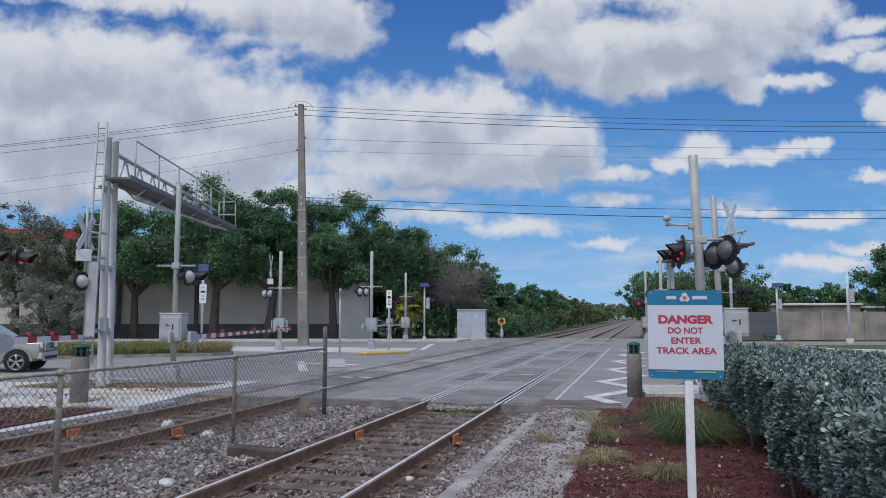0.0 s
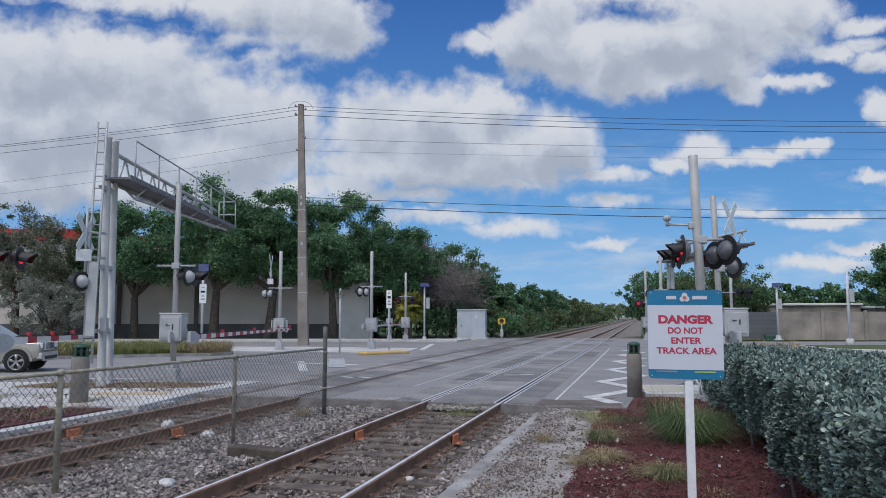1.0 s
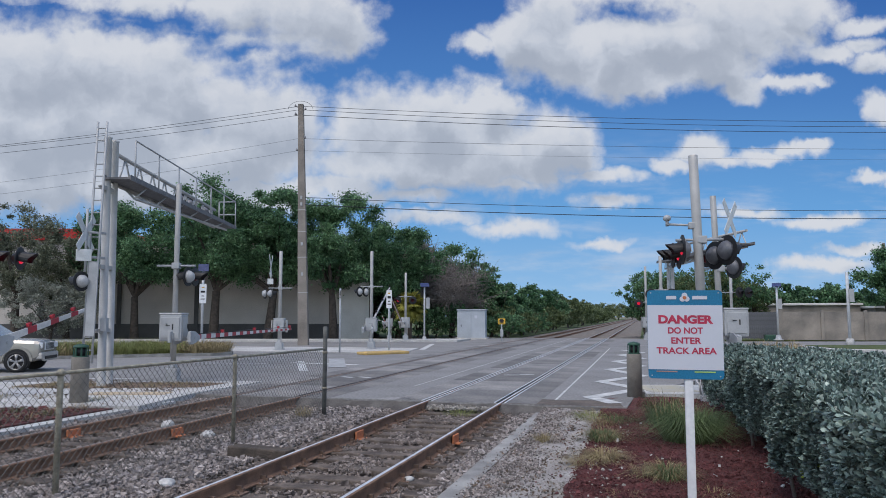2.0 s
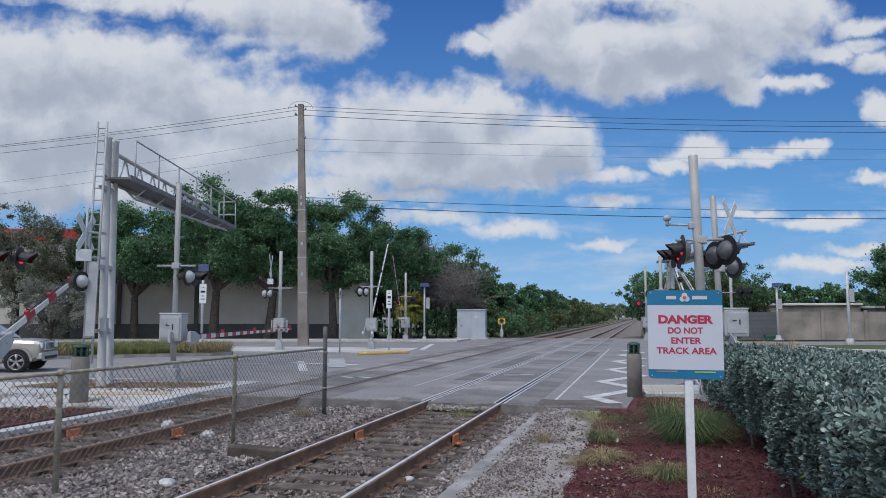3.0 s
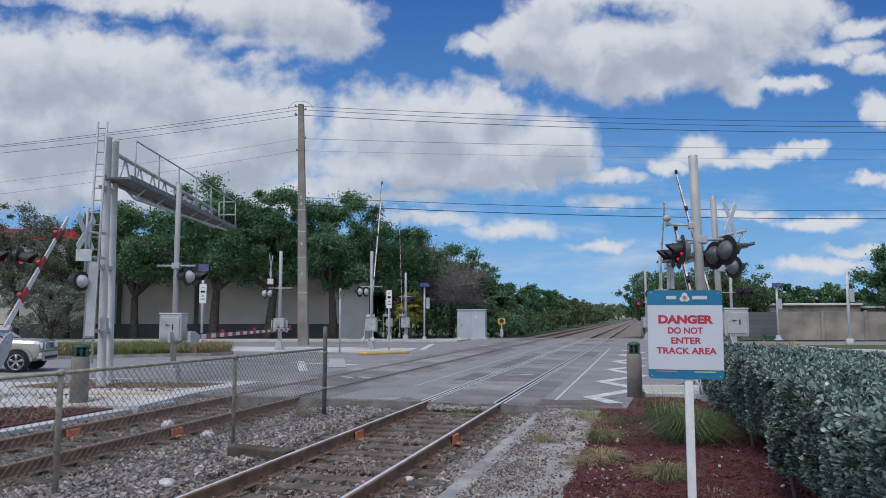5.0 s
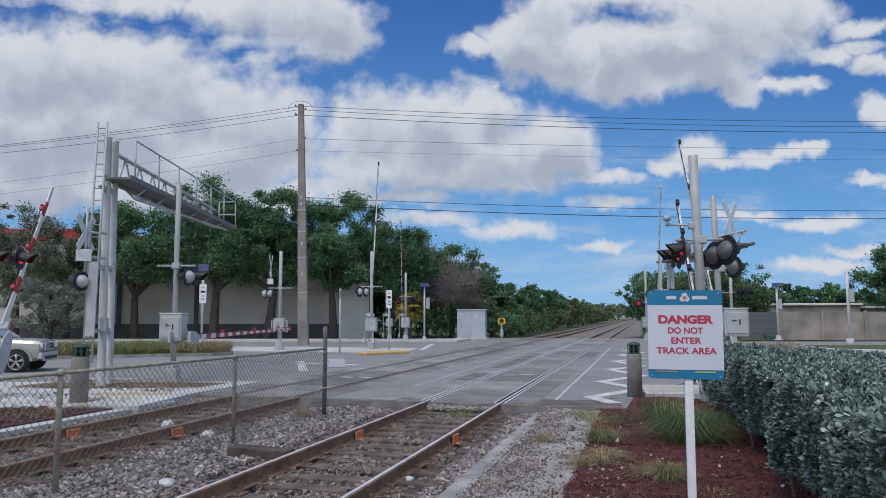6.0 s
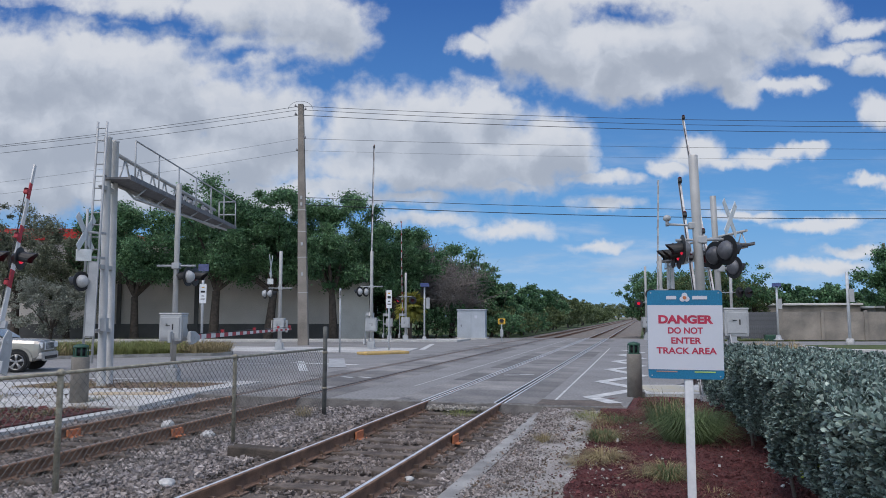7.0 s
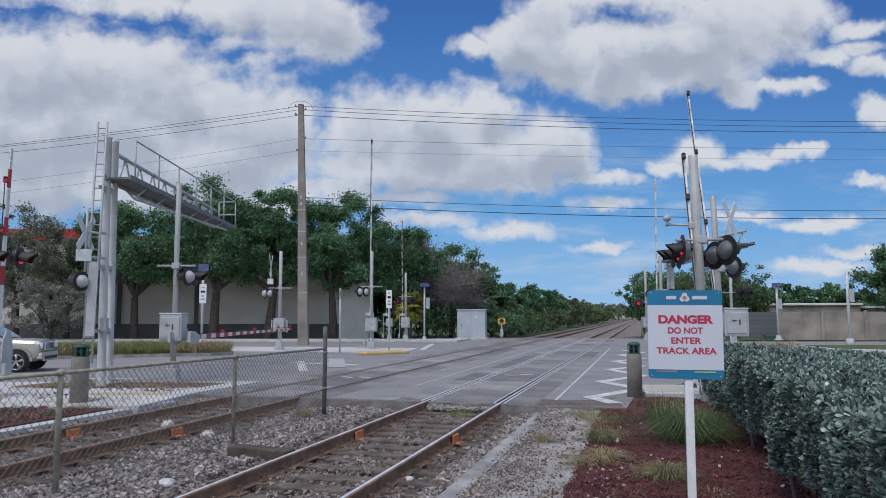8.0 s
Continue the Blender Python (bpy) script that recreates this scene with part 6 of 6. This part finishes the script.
# ---- site wall and low buildings across the street ----
sw = thing("site_wall", 9.3, 60.1, 0, 3.5, "stained precast concrete panel wall across the street", "wall")
for k in range(12):
    bm = bmesh.new()
    box(bm, (2.05 + 2.95 * k, 0, 0.98), (2.87, 0.12, 2.1), bev=0.015)
    part("wall_panel", bm, SITEWALL, sw)
    bm = bmesh.new()
    box(bm, (0.57 + 2.95 * k, -0.03, 1.03), (0.24, 0.24, 2.2), bev=0.015)
    part("wall_post", bm, SITEWALL, sw)
wf = thing("board_fence", 7.1, 59.6, 0, 10, "weathered grey board fence beside the site wall", "fence")
WOOD = mat("grey_board", (0.13, 0.135, 0.145), (0.085, 0.088, 0.095), 0.9, scale=4, fine=40)
bm = bmesh.new()
box(bm, (0, 0, 0), (0.14, 0.03, 2.0))
board_mesh = finish("board", bm, WOOD)
for k in range(18):
    ob = new("board", board_mesh)
    ob.parent = wf
    ob.matrix_basis = pose(0.15 * k, 0, 1.0 + 0.02 * (k % 3))
for x, y, w, h in ((10.5, 74, 8.5, 2.85), (19.6, 72, 7.2, 2.55)):
    lb = thing("low_building", x, y, 0, 2, "low flat-roofed cream building behind the site wall", "building")
    bm = bmesh.new()
    box(bm, (w / 2, 3, h / 2 - 0.1), (w, 6, h))
    part("wall", bm, SITEWALL, lb)
    bm = bmesh.new()
    box(bm, (w / 2, 3, h - 0.05), (w + 0.4, 6.4, 0.2), bev=0.03)
    part("roof", bm, WALLC, lb, "pale roof edge")
bm = bmesh.new()
lathe(bm, (0, 0, 0), (0, 0, 1), [(0, 0.14), (7.5, 0.10)], 10)
solo("street_pole", bm, TIE, "dark timber pole behind the site wall", "pole", at=pose(18.2, 64, -0.1))

# ---- palm ----
pl = thing("palm", -16.3, 50.3, 0, 0, "small yellow-green palm behind the far gates", "palm")
bm = bmesh.new()
tube(bm, (0, 0, -0.1), (0.05, 0, 2.2), 0.17, 0.14, 12)
part("trunk", bm, BARK, pl)
rp = np.random.default_rng(41)
qv = []
for k in range(120):
    a, e = rp.uniform(0, 2 * np.pi), rp.uniform(-1.0, 1.35)
    c = np.array([math.cos(a) * math.cos(e), math.sin(a) * math.cos(e), math.sin(e)])
    s = np.cross(c, (0, 0, 1.0))
    s /= np.linalg.norm(s)
    hub = np.array([0.05, 0, 2.45]) + c * rp.uniform(0.4, 0.75)
    for j in range(15):
        t = (j - 7) / 7 * 1.25
        d = c * math.cos(t) + s * math.sin(t)
        tip = hub + d * 0.72 * rp.uniform(0.85, 1.1) + np.array([0, 0, -0.22])
        w = np.cross(d, (0.3, 0.2, 1.0)) * 0.085
        qv += [hub - w * 0.3, hub + d * 0.38 + w, tip, hub + d * 0.38 - w]
ob = new("fronds", mesh_np("fronds", np.array(qv), 4, PALML))
ob.parent = pl
tagged(ob, "fan-shaped yellow-green fronds")

# dark shrubs behind the far gates and beside the tracks
for k, (x, y, h) in enumerate(((-18.6, 53.5, 2.4), (-16.0, 55.6, 2.6), (-14.9, 56.5, 3.2), (-17.4, 55.2, 2.9))):
    tree(x, y, h, 1.7, 360 + k, LEAF, "dark green shrub behind the far gates", 4000, 0.1, 0.15, low=0.04, name="shrub", category="shrub")
for k in range(10):
    tree(-10.6 - 0.5 * (k % 3) - 0.12 * k, 57.5 + 3.4 * k, 2.2 + 0.5 * (k % 3), 1.8, 340 + k, LEAF2 if k % 2 else LEAF, "leafy green shrub beside the tracks", 1500, 0.1, 0.24, low=0.04, name="shrub", category="shrub")
for k, (x, y) in enumerate(((4.6, 33.0), (5.3, 33.4), (5.9, 33.0))):
    blades(rg, 160, 1.0, 0.8, 0.5, STRAW, "ornamental_grass", "clump of straw-coloured grass beside the street", x, y, 0.0, "grass", w=0.02)

# ---- parked car ----
car = thing("car", -18.94, 18.88, 0, 26, "silver four-door off-road car waiting at the gate", "car")
car.scale = (0.93, 0.93, 0.93)


def loft(bm, stations, m=0):
    rings = []
    for x, pts in stations:
        rings.append([bm.verts.new((x, y, z)) for y, z in pts] + [bm.verts.new((x, -y, z)) for y, z in reversed(pts)])
    n = len(rings[0])
    for a, b in zip(rings, rings[1:]):
        for k in range(n):
            f = bm.faces.new((a[k], a[(k + 1) % n], b[(k + 1) % n], b[k]))
            f.material_index = m
    bm.faces.new(rings[0][::-1]), bm.faces.new(rings[-1])


def sect(w, zb, zt, crown=0.04):
    return [(w * 0.9, zb), (w, zb + 0.10), (w, zb + 0.34), (w * 0.985, zt - 0.10), (w * 0.90, zt - 0.01), (w * 0.45, zt + crown)]


bm = bmesh.new()
loft(bm, [(-3.55, sect(0.76, 0.42, 0.96)), (-3.45, sect(0.85, 0.34, 1.0)), (-2.0, sect(0.875, 0.28, 1.04)), (-0.35, sect(0.88, 0.28, 1.05)), (0.2, sect(0.875, 0.30, 1.04)), (0.62, sect(0.865, 0.34, 1.02)), (0.78, sect(0.84, 0.42, 1.0, 0.02)), (0.83, sect(0.79, 0.5, 0.95, 0.01))])
bmesh.ops.bevel(bm, geom=[e for e in bm.edges if e.calc_face_angle(0) > 0.6], offset=0.02, segments=2, affect="EDGES")
body = part("body", bm, SILVER, car, "silver painted body")
bm = bmesh.new()
loft(bm, [(-3.45, [(0.78, 1.0), (0.70, 1.3), (0.62, 1.52)]), (-3.15, [(0.82, 1.0), (0.74, 1.4), (0.64, 1.64)]), (-1.25, [(0.83, 1.02), (0.76, 1.4), (0.65, 1.64)]), (-0.95, [(0.83, 1.02), (0.77, 1.35), (0.68, 1.52)]), (-0.30, [(0.83, 1.02), (0.80, 1.04), (0.76, 1.06)])])
part("cabin", bm, SILVER, car, "cabin pillars and roof")
bm = bmesh.new()
q = [bm.verts.new(v) for v in ((-0.36, 0.72, 1.085), (-0.36, -0.72, 1.085), (-1.16, -0.60, 1.615), (-1.16, 0.60, 1.615))]
bm.faces.new(q)
bmesh.ops.translate(bm, verts=bm.verts, vec=(0.035, 0, 0.035))
part("windscreen", bm, GLASS, car, "windscreen with sky reflection put into its blue")
for s in (-1, 1):
    for x0, x1, t0, t1 in ((-0.55, -1.45, -1.02, -1.45), (-1.55, -2.4, -1.55, -2.4), (-2.5, -3.2, -2.5, -3.05)):
        bm = bmesh.new()
        q = [bm.verts.new(v) for v in ((x0, s * 0.825, 1.08), (x1, s * 0.825, 1.08), (t1, s * 0.715, 1.54), (t0, s * 0.715, 1.54))]
        bm.faces.new(q)
        bmesh.ops.translate(bm, verts=bm.verts, vec=(0, s * 0.02, 0))
        part("side_window", bm, GLASS, car, "side glass with sky reflection put into its blue")
    bm = bmesh.new()
    box(bm, (0.77, s * 0.63, 0.86), (0.16, 0.34, 0.20), bev=0.035, rz=radians(-16 * s))
    part("headlight", bm, CLEAR, car, "clear headlight")
    bm = bmesh.new()
    box(bm, (-0.5, s * 0.97, 1.08), (0.12, 0.2, 0.15), bev=0.03)
    part("wing_mirror", bm, SILVER, car)
    for x in (0.14, -2.46):
        bm = bmesh.new()
        n = 16
        inner = [(0.41 * math.cos(math.pi * k / n), 0.36 + 0.41 * math.sin(math.pi * k / n)) for k in range(n + 1)]
        outer = [(0.49 * math.cos(math.pi * k / n), 0.36 + 0.49 * math.sin(math.pi * k / n)) for k in range(n + 1)]
        for (a, b), (c, d) in zip(zip(inner, outer), zip(inner[1:], outer[1:])):
            for y0, y1 in ((0.865, 0.915),):
                v = [bm.verts.new((p[0], s * yy, p[1])) for yy in (y0, y1) for p in (a, b, d, c)]
                for g in ((0, 1, 2, 3), (7, 6, 5, 4), (0, 4, 5, 1), (2, 6, 7, 3), (1, 5, 6, 2), (0, 3, 7, 4)):
                    bm.faces.new([v[i] for i in g])
        part("wheel_arch", bm, SILVER, car, "flared wheel arch", at=pose(x, 0, 0))
        bm = bmesh.new()
        lathe(bm, (x, s * 0.70, 0.37), (0, s, 0), [(0, 0.385), (0.185, 0.385)], 26)
        part("wheel_well", bm, BLACK, car)
        bm = bmesh.new()
        lathe(bm, (0, 0, 0), (0, s, 0), [(-0.1, 0.24), (-0.1, 0.31), (-0.08, 0.335), (0.08, 0.335), (0.105, 0.31), (0.105, 0.245), (0.07, 0.24)], 30)
        wh = part("wheel", bm, DARK, car, "black rubber tyre", at=pose(x, s * 0.82, 0.335))
        bm = bmesh.new()
        for k in range(5):
            a = k * 2 * math.pi / 5 + 0.3
            for da in (-0.12, 0.12):
                tube(bm, (0.05 * math.cos(a), s * 0.085, 0.05 * math.sin(a)), (0.235 * math.cos(a + da), s * 0.08, 0.235 * math.sin(a + da)), 0.026, seg=6)
        lathe(bm, (0, s * 0.05, 0), (0, s, 0), [(0, 0.07), (0.045, 0.06), (0.05, 0.03)], 14)
        lathe(bm, (0, s * 0.02, 0), (0, s, 0), [(0.0, 0.243), (0.085, 0.25), (0.086, 0.232), (0.02, 0.22)], 26)
        part("rim", bm, ALLOY, wh, "five-spoke alloy rim")
bm = bmesh.new()
box(bm, (0.80, 0, 0.52), (0.20, 1.66, 0.22), bev=0.05)
box(bm, (0.86, 0, 0.40), (0.10, 1.2, 0.12), bev=0.03)
part("bumper", bm, mat("bumper_silver", (0.52, 0.50, 0.47), (0.46, 0.44, 0.42), 0.35, metal=0.2, bump=0), car, "silver front bumper")
bm = bmesh.new()
box(bm, (0.915, 0, 0.455), (0.02, 1.15, 0.10))
part("intake", bm, BLACK, car)
bm = bmesh.new()
box(bm, (0.835, 0, 0.83), (0.07, 0.86, 0.27), bev=0.012)
gr = part("grille", bm, CLEAR, car, "upright slotted grille")
for k in range(7):
    bm = bmesh.new()
    box(bm, (0.873, -0.345 + 0.115 * k, 0.83), (0.008, 0.05, 0.22))
    part("slot", bm, BLACK, gr)


def motions():
    def lift(arm, zp, steps):
        walk(arm, [(t, pose(0, 0, zp, 0, -a, 0)) for t, a in steps])

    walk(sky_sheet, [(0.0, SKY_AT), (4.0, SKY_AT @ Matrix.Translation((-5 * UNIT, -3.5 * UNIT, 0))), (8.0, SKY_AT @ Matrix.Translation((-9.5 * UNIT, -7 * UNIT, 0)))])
    lift(arm_a, 1.15, [(0, 0), (0.9, 0), (1.2, 0.4), (1.5, 2.6), (1.7, 5.3), (2.8, 21.5), (3.5, 28), (4, 33), (4.5, 39.1), (5.8, 58.5), (6.5, 67), (7, 74), (7.5, 82), (8, 88)])
    lift(arm_4, 1.15, [(0, 0), (0.9, 0), (1.2, 1.0), (1.7, 8.5), (2.8, 28), (3.5, 39.8), (4, 48), (4.5, 53.8), (5.8, 67.8), (6.5, 76.4), (7, 82.5), (7.5, 86.6), (8, 88.3)])
    lift(arm_5, 1.15, [(0, 0), (0.9, 0), (1.7, 8), (2.8, 31), (4.0, 55), (5.0, 71), (5.8, 76.8), (6.5, 78.3), (8, 84)])
    lift(arm_6, 1.15, [(0, 0), (0.9, 0), (1.7, 8), (2.8, 31), (4.0, 55), (5.0, 71), (5.8, 76.8), (8, 84)])
    lift(arm_d, 1.15, [(0, 0), (1.0, 0), (1.7, 3.5), (2.8, 17), (3.6, 27), (4.5, 36.3), (5.8, 48.5), (6.5, 53.2), (7, 57.1), (7.5, 61), (8, 64.6)])
    lift(arm_e, 1.15, [(0, 0), (1.0, 0), (1.7, 6.5), (2.8, 21), (3.6, 27.5), (4.7, 34), (5.8, 43.8), (6.5, 50.3), (7, 54.8), (7.5, 60.2), (8, 65.8)])
    lift(arm_f, 1.15, [(0, 0), (1.0, 0), (1.7, 4), (2.8, 20), (3.6, 31), (4.5, 42.2), (5.8, 59), (6.5, 66.9), (7, 71), (8, 82.8)])


motions()
